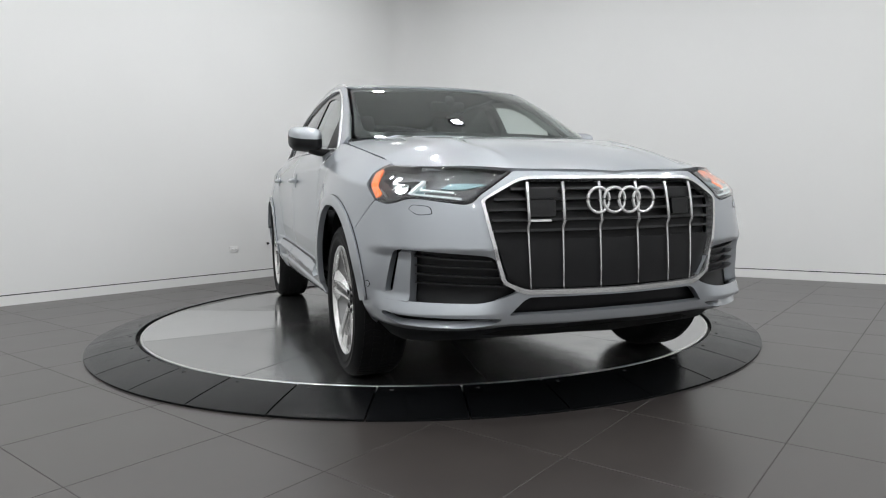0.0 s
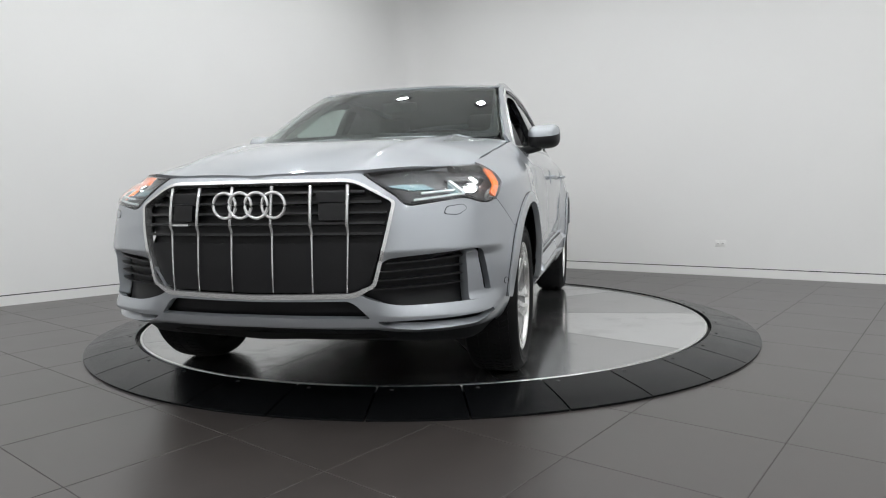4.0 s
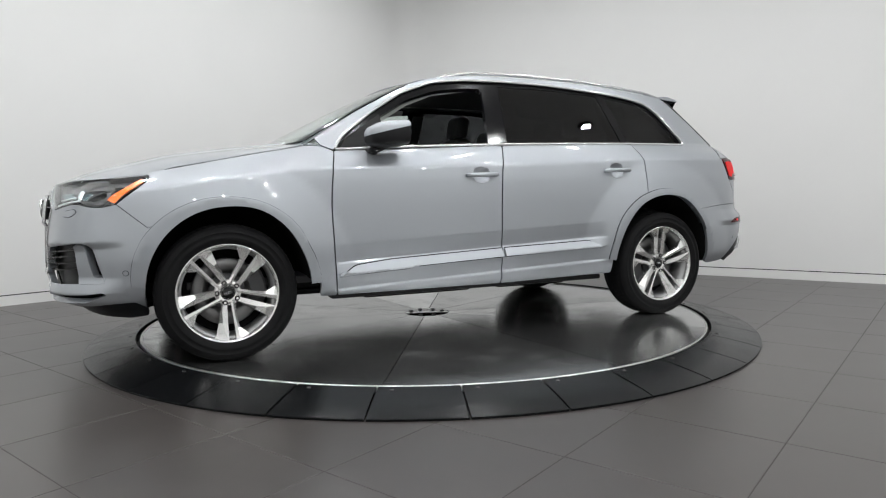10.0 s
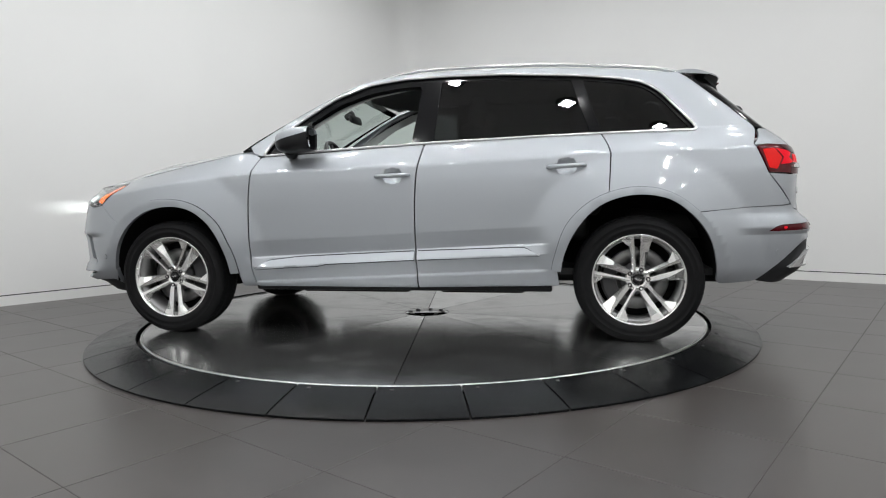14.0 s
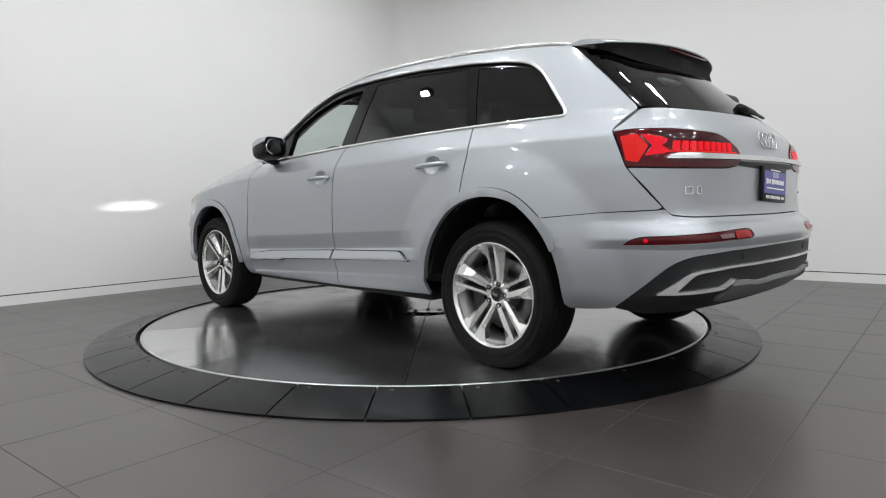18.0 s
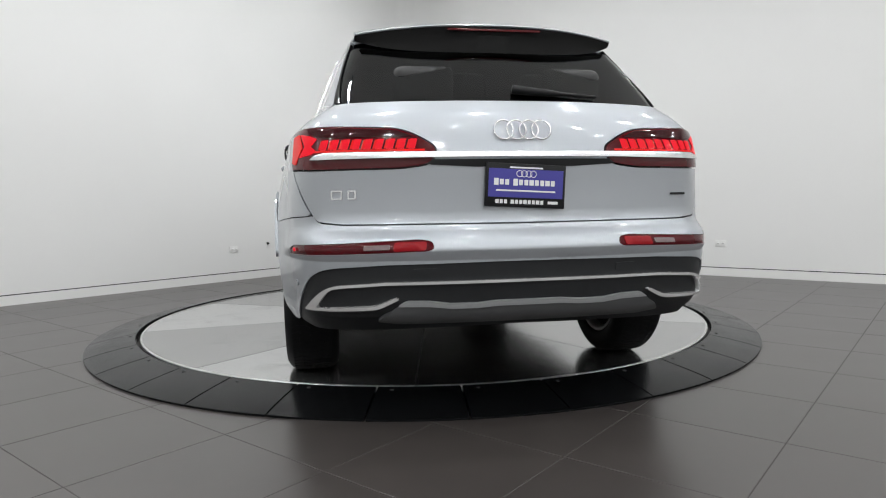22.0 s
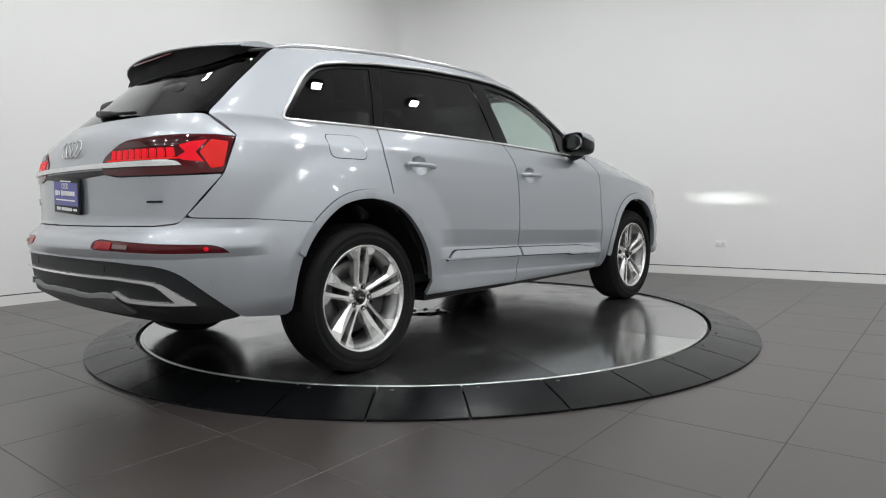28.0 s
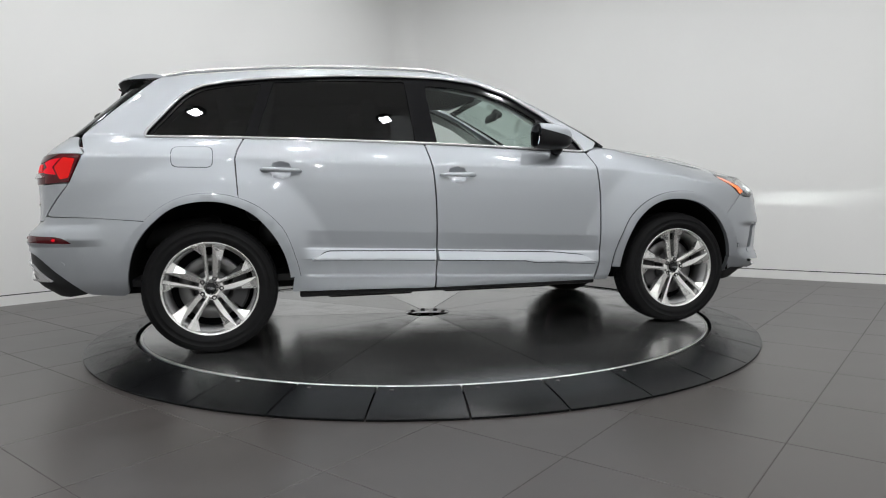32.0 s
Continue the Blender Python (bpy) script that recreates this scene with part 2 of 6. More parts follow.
def sheet(surf, outline, holes=(), step=0.04, depth=0.018, out=0.0, flip=False, back=False, rows=None):
    """A panel cut from the surface surf(c, z) -> points by an outline and holes in (c, z); its edges turn inward by depth.
    Returns points, faces and normals."""
    loops = [dense(np.asarray(outline, float), step)] + [dense(np.asarray(h, float), step) for h in holes]
    if area(loops[0]) < 0:
        loops[0] = loops[0][::-1]
    for i in range(1, len(loops)):
        if area(loops[i]) > 0:
            loops[i] = loops[i][::-1]
    lo, hi = loops[0].min(0), loops[0].max(0)
    gx, gz = np.meshgrid(np.arange(lo[0] + step * 0.43, hi[0], step), np.arange(lo[1] + step * 0.41, hi[1], step) if rows is None else rows)
    g = np.stack([gx.ravel(), gz.ravel()], 1)
    keep = inside(loops[0], g)
    for h in loops[1:]:
        keep &= ~inside(h, g)
    g = g[keep]
    rim = np.concatenate(loops)
    if len(g):
        far = np.ones(len(g), bool)
        for k in range(0, len(rim), 64):
            d = np.hypot(g[:, None, 0] - rim[None, k:k + 64, 0], g[:, None, 1] - rim[None, k:k + 64, 1]).min(1)
            far &= d > (step * 0.45 if rows is None else 0.004)
        g = g[far]
    pts = np.concatenate([rim, g])
    edges, base = [], 0
    for l in loops:
        edges += [(base + i, base + (i + 1) % len(l)) for i in range(len(l))]
        base += len(l)
    res = delaunay_2d_cdt([Vector(p) for p in pts], edges, [], 0, 1e-7)
    v2 = np.array([tuple(v) for v in res[0]])
    tri = np.array([f for f in res[2] if len(f) == 3])
    cen = v2[tri].mean(1)
    ok = inside(loops[0], cen)
    for h in loops[1:]:
        ok &= ~inside(h, cen)
    tri = tri[ok]
    e = 2e-4
    P = surf(v2[:, 0], v2[:, 1])
    N = np.cross(surf(v2[:, 0] + e, v2[:, 1]) - surf(v2[:, 0] - e, v2[:, 1]), surf(v2[:, 0], v2[:, 1] + e) - surf(v2[:, 0], v2[:, 1] - e))
    N /= np.maximum(np.linalg.norm(N, axis=1), 1e-12)[:, None]
    if flip:
        N = -N
        tri = tri[:, ::-1]
    P = P + N * out
    a, b, c = P[tri[:, 0]], P[tri[:, 1]], P[tri[:, 2]]
    fn = np.cross(b - a, c - a)
    wrong = (fn * N[tri[:, 0]]).sum(1) < 0
    tri[wrong] = tri[wrong][:, ::-1]
    V, F, NN = [P], [tri], [N]
    base = len(P)
    if depth > 0:
        for l in loops:
            Q = surf(l[:, 0], l[:, 1])
            n2 = np.cross(surf(l[:, 0] + e, l[:, 1]) - surf(l[:, 0] - e, l[:, 1]), surf(l[:, 0], l[:, 1] + e) - surf(l[:, 0], l[:, 1] - e))
            n2 /= np.maximum(np.linalg.norm(n2, axis=1), 1e-12)[:, None]
            if flip:
                n2 = -n2
            k = len(l)
            V += [Q + n2 * out, Q + n2 * (out - depth)]
            i = np.arange(k)
            j = (i + 1) % k
            q = np.stack([base + i, base + k + i, base + k + j, base + j], 1)
            if flip:
                q = q[:, ::-1]
            F.append(q)
            NN.append(np.zeros((2 * k, 3)))
            base += 2 * k
    if back:
        V.append(P - N * max(depth, 0.003))
        F.append(tri[:, ::-1] + base)
        NN.append(-N)
    return np.concatenate(V), F, np.concatenate(NN)


def mesh_of(name, data, mirrored=False):
    V, F, N = data
    V, N = V.copy(), N.copy()
    if mirrored:
        V[:, 1] *= -1
        N[:, 1] *= -1
    faces = [f[::-1] if mirrored else f for block in F for f in block.tolist()]
    me = bpy.data.meshes.new(name)
    me.from_pydata((V - np.array([0, 0, ZD])).tolist(), [], faces)
    me.polygons.foreach_set("use_smooth", [True] * len(me.polygons))
    me.normals_split_custom_set_from_vertices(N.tolist())
    me.update()
    return me


def part(name, me, mat, parent, label="", m=None):
    """Links a mesh (or a bmesh) as one part under a thing or a part."""
    if isinstance(me, bmesh.types.BMesh):
        bm = me
        me = bpy.data.meshes.new(name)
        bm.to_mesh(me)
        bm.free()
    if mat and not me.materials:
        me.materials.append(mat)
    ob = new(name, me)
    ob.parent = parent
    if m is not None:
        ob.matrix_local = m
    if label:
        ob["label"] = label
    return ob


def shade(bm, angle=35):
    for f in bm.faces:
        f.smooth = True
    for e in bm.edges:
        if len(e.link_faces) == 2 and e.calc_face_angle(0) > radians(angle):
            e.smooth = False
    return bm


def box(bm, size, m=None, bevel=0.0, seg=2):
    r = bmesh.ops.create_cube(bm, size=1.0)
    vs = r["verts"]
    bmesh.ops.scale(bm, vec=size, verts=vs)
    if bevel:
        es = list({e for v in vs for e in v.link_edges})
        r2 = bmesh.ops.bevel(bm, geom=es, offset=bevel, segments=seg, affect="EDGES", profile=0.5)
        vs = list({v for f in r2["faces"] for v in f.verts} | {v for v in vs if v.is_valid})
    if m is not None:
        bmesh.ops.transform(bm, matrix=m, verts=vs)
    return vs


def lathe(bm, prof, seg=48, axis="Y", m=None, close=False):
    """Turns a profile of (radius, along) round an axis."""
    rings = []
    for i in range(seg):
        a = 2 * math.pi * i / seg
        row = []
        for r, h in prof:
            if axis == "Y":
                p = (r * math.cos(a), h, r * math.sin(a))
            else:
                p = (r * math.cos(a), r * math.sin(a), h)
            row.append(bm.verts.new(p if m is None else m @ Vector(p)))
        rings.append(row)
    k = len(prof)
    for i in range(seg):
        A, B = rings[i], rings[(i + 1) % seg]
        for j in range(k if close else k - 1):
            q = [A[j], B[j], B[(j + 1) % k], A[(j + 1) % k]]
            try:
                bm.faces.new(q)
            except ValueError:
                pass
    return rings


def tube(bm, pts, r, seg=8, closed=False, flat=1.0):
    """A round or flattened bar along pts."""
    P = [Vector(p) for p in pts]
    n = len(P)
    rings = []
    up = Vector((0, 0, 1))
    if not closed and abs((P[-1] - P[0]).normalized().z) > 0.8:
        up = Vector((0, 1, 0))
    for i in range(n):
        a = P[(i - 1) % n] if (closed or i > 0) else P[i]
        b = P[(i + 1) % n] if (closed or i < n - 1) else P[i]
        t = (b - a).normalized()
        s = t.cross(up)
        if s.length < 1e-3:
            s = t.cross(Vector((0, 1, 0)))
        s.normalize()
        u = s.cross(t).normalized()
        rr = r[i] if isinstance(r, (list, tuple)) else r
        rings.append([bm.verts.new(P[i] + s * rr * math.cos(2 * math.pi * k / seg) + u * rr * flat * math.sin(2 * math.pi * k / seg)) for k in range(seg)])
    for i in range(n if closed else n - 1):
        A, B = rings[i], rings[(i + 1) % n]
        for k in range(seg):
            bm.faces.new([A[k], A[(k + 1) % seg], B[(k + 1) % seg], B[k]])
    if not closed:
        bm.faces.new(rings[0][::-1])
        bm.faces.new(rings[-1])
    return rings


def prism(bm, loop, lo, hi, m=None, bevel=0.0):
    """An upright block over the outline loop of (x, y), from lo to hi."""
    A = [bm.verts.new((x, y, lo)) for x, y in loop]
    B = [bm.verts.new((x, y, hi)) for x, y in loop]
    k = len(loop)
    fs = [bm.faces.new([A[i], A[(i + 1) % k], B[(i + 1) % k], B[i]]) for i in range(k)]
    fs += [bm.faces.new(B), bm.faces.new(A[::-1])]
    vs = A + B
    if bevel:
        top = [e for e in fs[-2].edges]
        r = bmesh.ops.bevel(bm, geom=top, offset=bevel, segments=2, affect="EDGES", profile=0.5)
        vs = list({v for v in vs if v.is_valid} | {v for f in r["faces"] for v in f.verts})
    bmesh.ops.recalc_face_normals(bm, faces=list({f for v in vs for f in v.link_faces}))
    if m is not None:
        bmesh.ops.transform(bm, matrix=m, verts=vs)
    return vs


# ---- the room ----
def wall_between(name, a, b, h, thick=0.15):
    """A wall whose face runs from a to b (room to its right hand)."""
    a, b = Vector(a), Vector(b)
    d = (b - a).normalized()
    n = Vector((-d.y, d.x))
    bm = bmesh.new()
    prism(bm, [tuple(a), tuple(b), tuple(b + n * thick), tuple(a + n * thick)], -0.02, h)
    me = bpy.data.meshes.new(name)
    bm.to_mesh(me)
    bm.free()
    me.materials.append(WALL)
    return tagged(new(name, me), "smooth white painted showroom wall", "wall", kind="structure")


CORNER = Vector((-0.17, 4.96))
DL = Vector((-math.cos(radians(46.0)), -math.sin(radians(46.0))))
DR = Vector((math.cos(radians(36.9)), -math.sin(radians(36.9))))
ROOM_H = 4.3
FARL, FARR = CORNER + DL * 12.5, CORNER + DR * 13.0
BACK = FARL + DR * 13.0
BACK = Vector((BACK.x, BACK.y))
RC = 0.35              # radius of the rounded corner


def room():
    # the last two walls are out of view, added only to close the room
    walls = [("wall_left", FARL, CORNER + DL * RC), ("wall_right", CORNER + DR * RC, FARR), ("unseen_wall_back", FARR, BACK), ("unseen_wall_behind", BACK, FARL)]
    for name, a, b in walls:
        wall_between(name, a, b, ROOM_H)
    # rounded corner between the two visible walls
    arc = []
    for i in range(13):
        t = i / 12
        p = (CORNER + DL * RC) * (1 - t) ** 2 + CORNER * 2 * t * (1 - t) + (CORNER + DR * RC) * t * t
        arc.append(p)
    bm = bmesh.new()
    inner = [tuple(p) for p in arc]
    outer = [tuple(p + Vector((0, 0.25))) for p in arc[::-1]]
    prism(bm, inner + outer, -0.02, ROOM_H)
    shade(bm, 30)
    me = bpy.data.meshes.new("wall_corner")
    bm.to_mesh(me)
    bm.free()
    me.materials.append(WALL)
    tagged(new("wall_corner", me), "rounded white corner between two walls", "wall", kind="structure")
    # baseboard: a white board with a dark reveal above it
    for name, lo, hi, depth, mat, lab in (("baseboard", 0.0, 0.092, 0.006, BASEB, "flush white baseboard along the wall"),
                                          ("trim", 0.092, 0.101, 0.004, GROOVE, "thin dark reveal line above the baseboard")):
        for a, b in ((FARL, CORNER + DL * RC), (CORNER + DR * RC, FARR)):
            d = (b - a).normalized()
            n = Vector((d.y, -d.x))
            bm = bmesh.new()
            prism(bm, [tuple(a), tuple(b), tuple(b + n * depth), tuple(a + n * depth)], lo, hi)
            me = bpy.data.meshes.new(name)
            bm.to_mesh(me)
            bm.free()
            me.materials.append(mat)
            tagged(new(name, me), lab, "trim", kind="structure")
        bm = bmesh.new()
        inner = [tuple(p - Vector((0, depth))) for p in arc]
        prism(bm, inner + [tuple(p + Vector((0, 0.01))) for p in arc[::-1]], lo, hi)
        me = bpy.data.meshes.new(name)
        bm.to_mesh(me)
        bm.free()
        me.materials.append(mat)
        tagged(new(name, me), lab, "trim", kind="structure")
    bm = bmesh.new()
    prism(bm, [tuple(CORNER + Vector((0, 0.3))), tuple(FARL + DL * 0.3), tuple(BACK + DL * 0.3), tuple(FARR + DR * 0.3)][::-1], ROOM_H, ROOM_H + 0.1)
    me = bpy.data.meshes.new("ceiling")
    bm.to_mesh(me)
    bm.free()
    me.materials.append(CEIL)
    tagged(new("ceiling", me), "plain pale grey ceiling", "ceiling", kind="structure")


LAMP_GLOW = material("lamp_cell", (1, 1, 1), 0.4, emit=(0.985, 1.0, 1.005), glow=LAMP_POWER)


LAMP_CAN = material("grey_lamp_can", (0.16, 0.16, 0.16), 0.5)


def ceiling_lamp():
    """A square cluster of lit cells under a round dark can."""
    bm = bmesh.new()
    lathe(bm, [(0.0005, 0.0), (0.135, 0.0), (0.140, -0.010), (0.120, -0.018), (0.105, -0.055), (0.0005, -0.055)], 24, "Z")
    bmesh.ops.recalc_face_normals(bm, faces=bm.faces)
    ob = part("ceiling_lamp", shade(bm), LAMP_CAN, None)
    bm = bmesh.new()
    for i in (-1, 0, 1):
        for j in (-1, 0, 1):
            x, y, r = 0.050 * i, 0.050 * j, 0.0215
            bm.faces.new([bm.verts.new((x + a * r, y + c * r, -0.062)) for a, c in ((-1, -1), (-1, 1), (1, 1), (1, -1))])
    part("lit_cells", bm, LAMP_GLOW, ob)
    bm = bmesh.new()
    box(bm, (0.165, 0.165, 0.006), pose(0, 0, -0.058), 0.002)
    part("cell_frame", shade(bm), LAMP_CAN, ob)
    tagged(ob, "dark round ceiling lamp with a square of lit cells", "ceiling lamp", "ceiling lamps")
    return ob


def lamps():
    first = ceiling_lamp()
    k = 0
    for i in range(6):
        for j in range(8):
            p = CORNER + DL * (2.05 + 1.77 * i) + DR * (1.38 + 1.53 * j)
            m = pose(p.x, p.y, ROOM_H - 0.001, 0, 0, 45)
            if k == 0:
                first.matrix_basis = m
            else:
                copy_thing(first, m)
            k += 1


TILE_S = 0.588
TILE_A = 49.75         # heading of one set of joints
N_A = Vector((math.sin(radians(TILE_A)), -math.cos(radians(TILE_A))))
M_A = Vector((math.cos(radians(TILE_A)), math.sin(radians(TILE_A))))


def floor():
    bm = bmesh.new()
    prism(bm, [tuple(CORNER + Vector((0, 0.3))), tuple(FARL + DL * 0.3), tuple(BACK + DL * 0.3), tuple(FARR + DR * 0.3)][::-1], -0.12, -0.0016)
    me = bpy.data.meshes.new("floor")
    bm.to_mesh(me)
    bm.free()
    me.materials.append(GROUT)
    fl = tagged(new("floor", me), "dark grey square tiled showroom floor", "floor", kind="structure")
    # tiles: one shared mesh, each an object of its own near the turntable
    g = 0.0018
    bm = bmesh.new()
    s = TILE_S / 2 - g
    prism(bm, [(-s, -s), (s, -s), (s, s), (-s, s)], -0.010, 0.0, bevel=0.0012)
    tile = bpy.data.meshes.new("tile")
    bm.to_mesh(tile)
    bm.free()
    tile.materials.append(TILE)
    rest = []
    made = 0
    for i in range(-16, 17):
        for j in range(-16, 17):
            c = N_A * (2.712 + TILE_S * (i + 0.5)) + M_A * (-0.600 + TILE_S * (j + 0.5))
            q = c - CORNER
            # coordinates along the two walls
            det = DL.x * DR.y - DL.y * DR.x
            u, v = (q.x * DR.y - q.y * DR.x) / det, (DL.x * q.y - DL.y * q.x) / det
            if u < -0.45 or v < -0.45 or u > 12.6 or v > 13.1:
                continue
            if c.length < RAMP_R - 0.45:
                continue
            m = pose(c.x, c.y, 0, 0, 0, TILE_A)
            near = c.y > -4.6 and abs(c.x) < 5.2 and c.length < 6.2
            if near and made < 300:
                ob = new("tile", tile)
                ob.parent = fl
                ob.matrix_local = m
                made += 1
            else:
                rest.append(m)
    V, F = [], []
    for m in rest:
        b = len(V)
        V += [tuple(m @ Vector((x, y, 0))) for x, y in ((-s, -s), (s, -s), (s, s), (-s, s))]
        F.append((b, b + 1, b + 2, b + 3))
    me = bpy.data.meshes.new("far_tiles")
    me.from_pydata(V, [], F)
    me.materials.append(TILE)
    ob = new("far_tiles", me)
    ob.parent = fl
    ob["kind"] = "stuff"


def socket():
    """Wall outlets: a plate with two sockets."""
    spots = []
    for wall_d, u in ((DR, 4.40), (DL, 3.02)):
        nn = Vector((-wall_d.y, wall_d.x)) if wall_d is DL else Vector((wall_d.y, -wall_d.x))
        p = CORNER + wall_d * u
        spots.append((p, nn))
    for p, nn in spots:
        yv = math.degrees(math.atan2(nn.y, nn.x)) + 90
        m = pose(p.x, p.y, 0.37, 0, 0, yv)
        bm = bmesh.new()
        box(bm, (0.115, 0.008, 0.075), pose(0, -0.003, 0), 0.003)
        ob = part("wall_socket", shade(bm), BASEB, None, m=m)
        for x in (-0.026, 0.026):
            bm = bmesh.new()
            box(bm, (0.034, 0.005, 0.028), pose(x, -0.008, 0), 0.002)
            f = part("outlet", shade(bm), BASEB, ob)
            for dz in (-0.006, 0.006):
                bm = bmesh.new()
                box(bm, (0.003, 0.002, 0.008), pose(x + dz, -0.011, 0.002))
                part("slot", bm, GROOVE, f)
        tagged(ob, "white double wall outlet above the baseboard", "wall socket", "wall sockets")


# ---- the turntable ----
def sector(bm, r0, r1, a0, a1, prof, gap=0.0, seg=8):
    """A piece of a ring between two angles; prof(r) gives its top."""
    rs = np.linspace(r0, r1, 5)
    rows = []
    for i in range(seg + 1):
        rows.append([])
        for r in rs:
            aa = a0 + gap / r + (a1 - a0 - 2 * gap / r) * i / seg
            rows[-1].append(bm.verts.new((r * math.cos(aa), r * math.sin(aa), prof(r))))
    for i in range(seg):
        for j in range(len(rs) - 1):
            bm.faces.new([rows[i][j], rows[i][j + 1], rows[i + 1][j + 1], rows[i + 1][j]])
    border = [rows[i][-1] for i in range(seg + 1)] + rows[-1][-2::-1] + [rows[i][0] for i in range(seg - 1, -1, -1)] + rows[0][1:-1]
    low = [bm.verts.new((v.co.x, v.co.y, v.co.z - max(0.004, v.co.z - 0.001))) for v in border]
    k = len(border)
    for i in range(k):
        bm.faces.new([border[i], low[i], low[(i + 1) % k], border[(i + 1) % k]])
    bmesh.ops.recalc_face_normals(bm, faces=bm.faces)
    return bm


def ramp():
    def top(r):
        return 0.0105 + (0.0640 - 0.0105) * ((RAMP_R - r) / (RAMP_R - DISC_R - 0.014)) ** 0.85
    root = new("turntable_ramp")
    n = 33
    a_first = radians(-85.63)
    for k in range(n):
        a0 = a_first + 2 * math.pi * k / n
        bm = sector(bmesh.new(), DISC_R + 0.014, RAMP_R, a0, a0 + 2 * math.pi / n, top, gap=0.0045, seg=5)
        seg = part("ramp_segment", shade(bm, 40), RUBBER, root)
        bm = bmesh.new()
        ab = a0 + 0.035
        rr = DISC_R + 0.045
        m = pose(rr * math.cos(ab), rr * math.sin(ab), top(rr))
        lathe(bm, [(0.0005, 0.0015), (0.009, 0.0015), (0.011, 0.0), (0.011, -0.003)], 10, "Z", m)
        part("bolt", shade(bm), GROOVE, seg)
    root.location = (-0.002, -0.026, 0)
    tagged(root, "ring of black rubber ramp segments around a turntable", "turntable ramp")
    return root


def turntable():
    root = new("turntable_disc")
    n = 10
    for k in range(n):
        a0 = 2 * math.pi * k / n + radians(25.5)
        bm = sector(bmesh.new(), 0.17, DISC_R - 0.014, a0, a0 + 2 * math.pi / n, lambda r: 0.0, gap=0.0026, seg=12)
        part("steel_plate", shade(bm, 40), STEEL, root)
    bm = bmesh.new()
    lathe(bm, [(DISC_R - 0.014, -0.004), (DISC_R - 0.014, 0.001), (DISC_R - 0.002, 0.001), (DISC_R, -0.004), (DISC_R, -0.03)], 128, "Z")
    part("edge_ring", shade(bm), STEEL_EDGE, root, "bright steel edge")
    bm = bmesh.new()
    lathe(bm, [(0.0005, 0.001), (0.163, 0.001), (0.167, -0.004)], 40, "Z")
    part("hub_cover", shade(bm), STEEL, root)
    for k in range(8):
        bm = bmesh.new()
        a = 2 * math.pi * k / 8
        lathe(bm, [(0.0005, 0.006), (0.014, 0.006), (0.018, 0.0005)], 10, "Z", pose(0.128 * math.cos(a), 0.14 * math.sin(a), 0))
        part("bolt", shade(bm), DISCM, root)
    bm = bmesh.new()
    lathe(bm, [(DISC_R + 0.004, -0.045), (0.001, -0.045)], 64, "Z")
    part("base_plate", bm, GROOVE, root)
    root.location = (0, 0, ZD)
    tagged(root, "round brushed steel turntable disc with radial seams", "turntable")
    return root


room()
lamps()
floor()

def door_stop():
    """A small dark rubber buffer on a white plate on the left wall."""
    p = CORNER + DL * 2.566
    nn = Vector((-DL.y, DL.x))
    m = pose(p.x, p.y, 0.415, 0, 0, math.degrees(math.atan2(nn.y, nn.x)) + 90)
    bm = bmesh.new()
    box(bm, (0.05, 0.006, 0.05), pose(0, -0.002, 0), 0.002)
    ob = part("door_stop", shade(bm), BASEB, None, m=m)
    bm = bmesh.new()
    lathe(bm, [(0.013, 0.003), (0.016, -0.012), (0.014, -0.026), (0.0005, -0.030)], 14, "Y")
    bmesh.ops.recalc_face_normals(bm, faces=bm.faces)
    part("buffer", shade(bm), GROOVE, ob, "dark rubber buffer")
    tagged(ob, "small dark rubber door stop on the white wall", "door stop")


socket()
door_stop()
RAMP = ramp()
DISC = turntable()


# ---- the car's form: x ahead from the middle of the wheelbase, y to its left, z above the floor ----
WB = 1.4975            # half the wheelbase
HUB_Z = 0.4255
ARCH = {1: (WB, HUB_Z, 0.505, 0.466), -1: (-WB, HUB_Z + 0.006, 0.522, 0.484)}   # centre, trim radius, opening radius

ARCH_OUT = {1: curve((-10, 0.455), (5, 0.468), (25, 0.498), (42, 0.512), (65, 0.516), (90, 0.515), (115, 0.520), (135, 0.514), (152, 0.496), (178, 0.500)),
            -1: curve((2, 0.503), (18, 0.500), (40, 0.523), (65, 0.532), (90, 0.532), (105, 0.528), (125, 0.508), (145, 0.490), (160, 0.450), (185, 0.428))}
ARCH_IN = {1: curve((-10, 0.402), (8, 0.408), (30, 0.424), (55, 0.446), (75, 0.460), (90, 0.466), (112, 0.478), (130, 0.468), (155, 0.447), (180, 0.444)),
           -1: curve((0, 0.446), (25, 0.452), (43, 0.464), (66, 0.485), (90, 0.489), (107, 0.489), (127, 0.469), (145, 0.453), (164, 0.432), (185, 0.420))}

side_z = curve((0.20, 0.80), (0.34, 0.875), (0.40, 0.918), (0.52, 0.942), (0.70, 0.957), (0.88, 0.958), (1.02, 0.953), (1.10, 0.944), (1.2, 0.930))
taper = curve((-2.6, 0.94), (-2.2, 0.965), (-1.6, 0.987), (-0.8, 1.0), (0.6, 1.0), (1.5, 0.988), (2.0, 0.977), (2.5, 0.955))
shoulder_z = curve((-2.5, 1.185), (-2.07, 1.182), (-1.33, 1.168), (-0.19, 1.123), (0.9, 1.098), (1.4, 1.055), (1.8, 0.995), (2.3, 0.93))
belt_z = curve((-2.5, 1.305), (-1.8, 1.292), (-1.29, 1.287), (-0.23, 1.258), (0.86, 1.212), (1.0, 1.235), (1.2, 1.205), (1.6, 1.130), (2.0, 1.058), (2.3, 1.00))
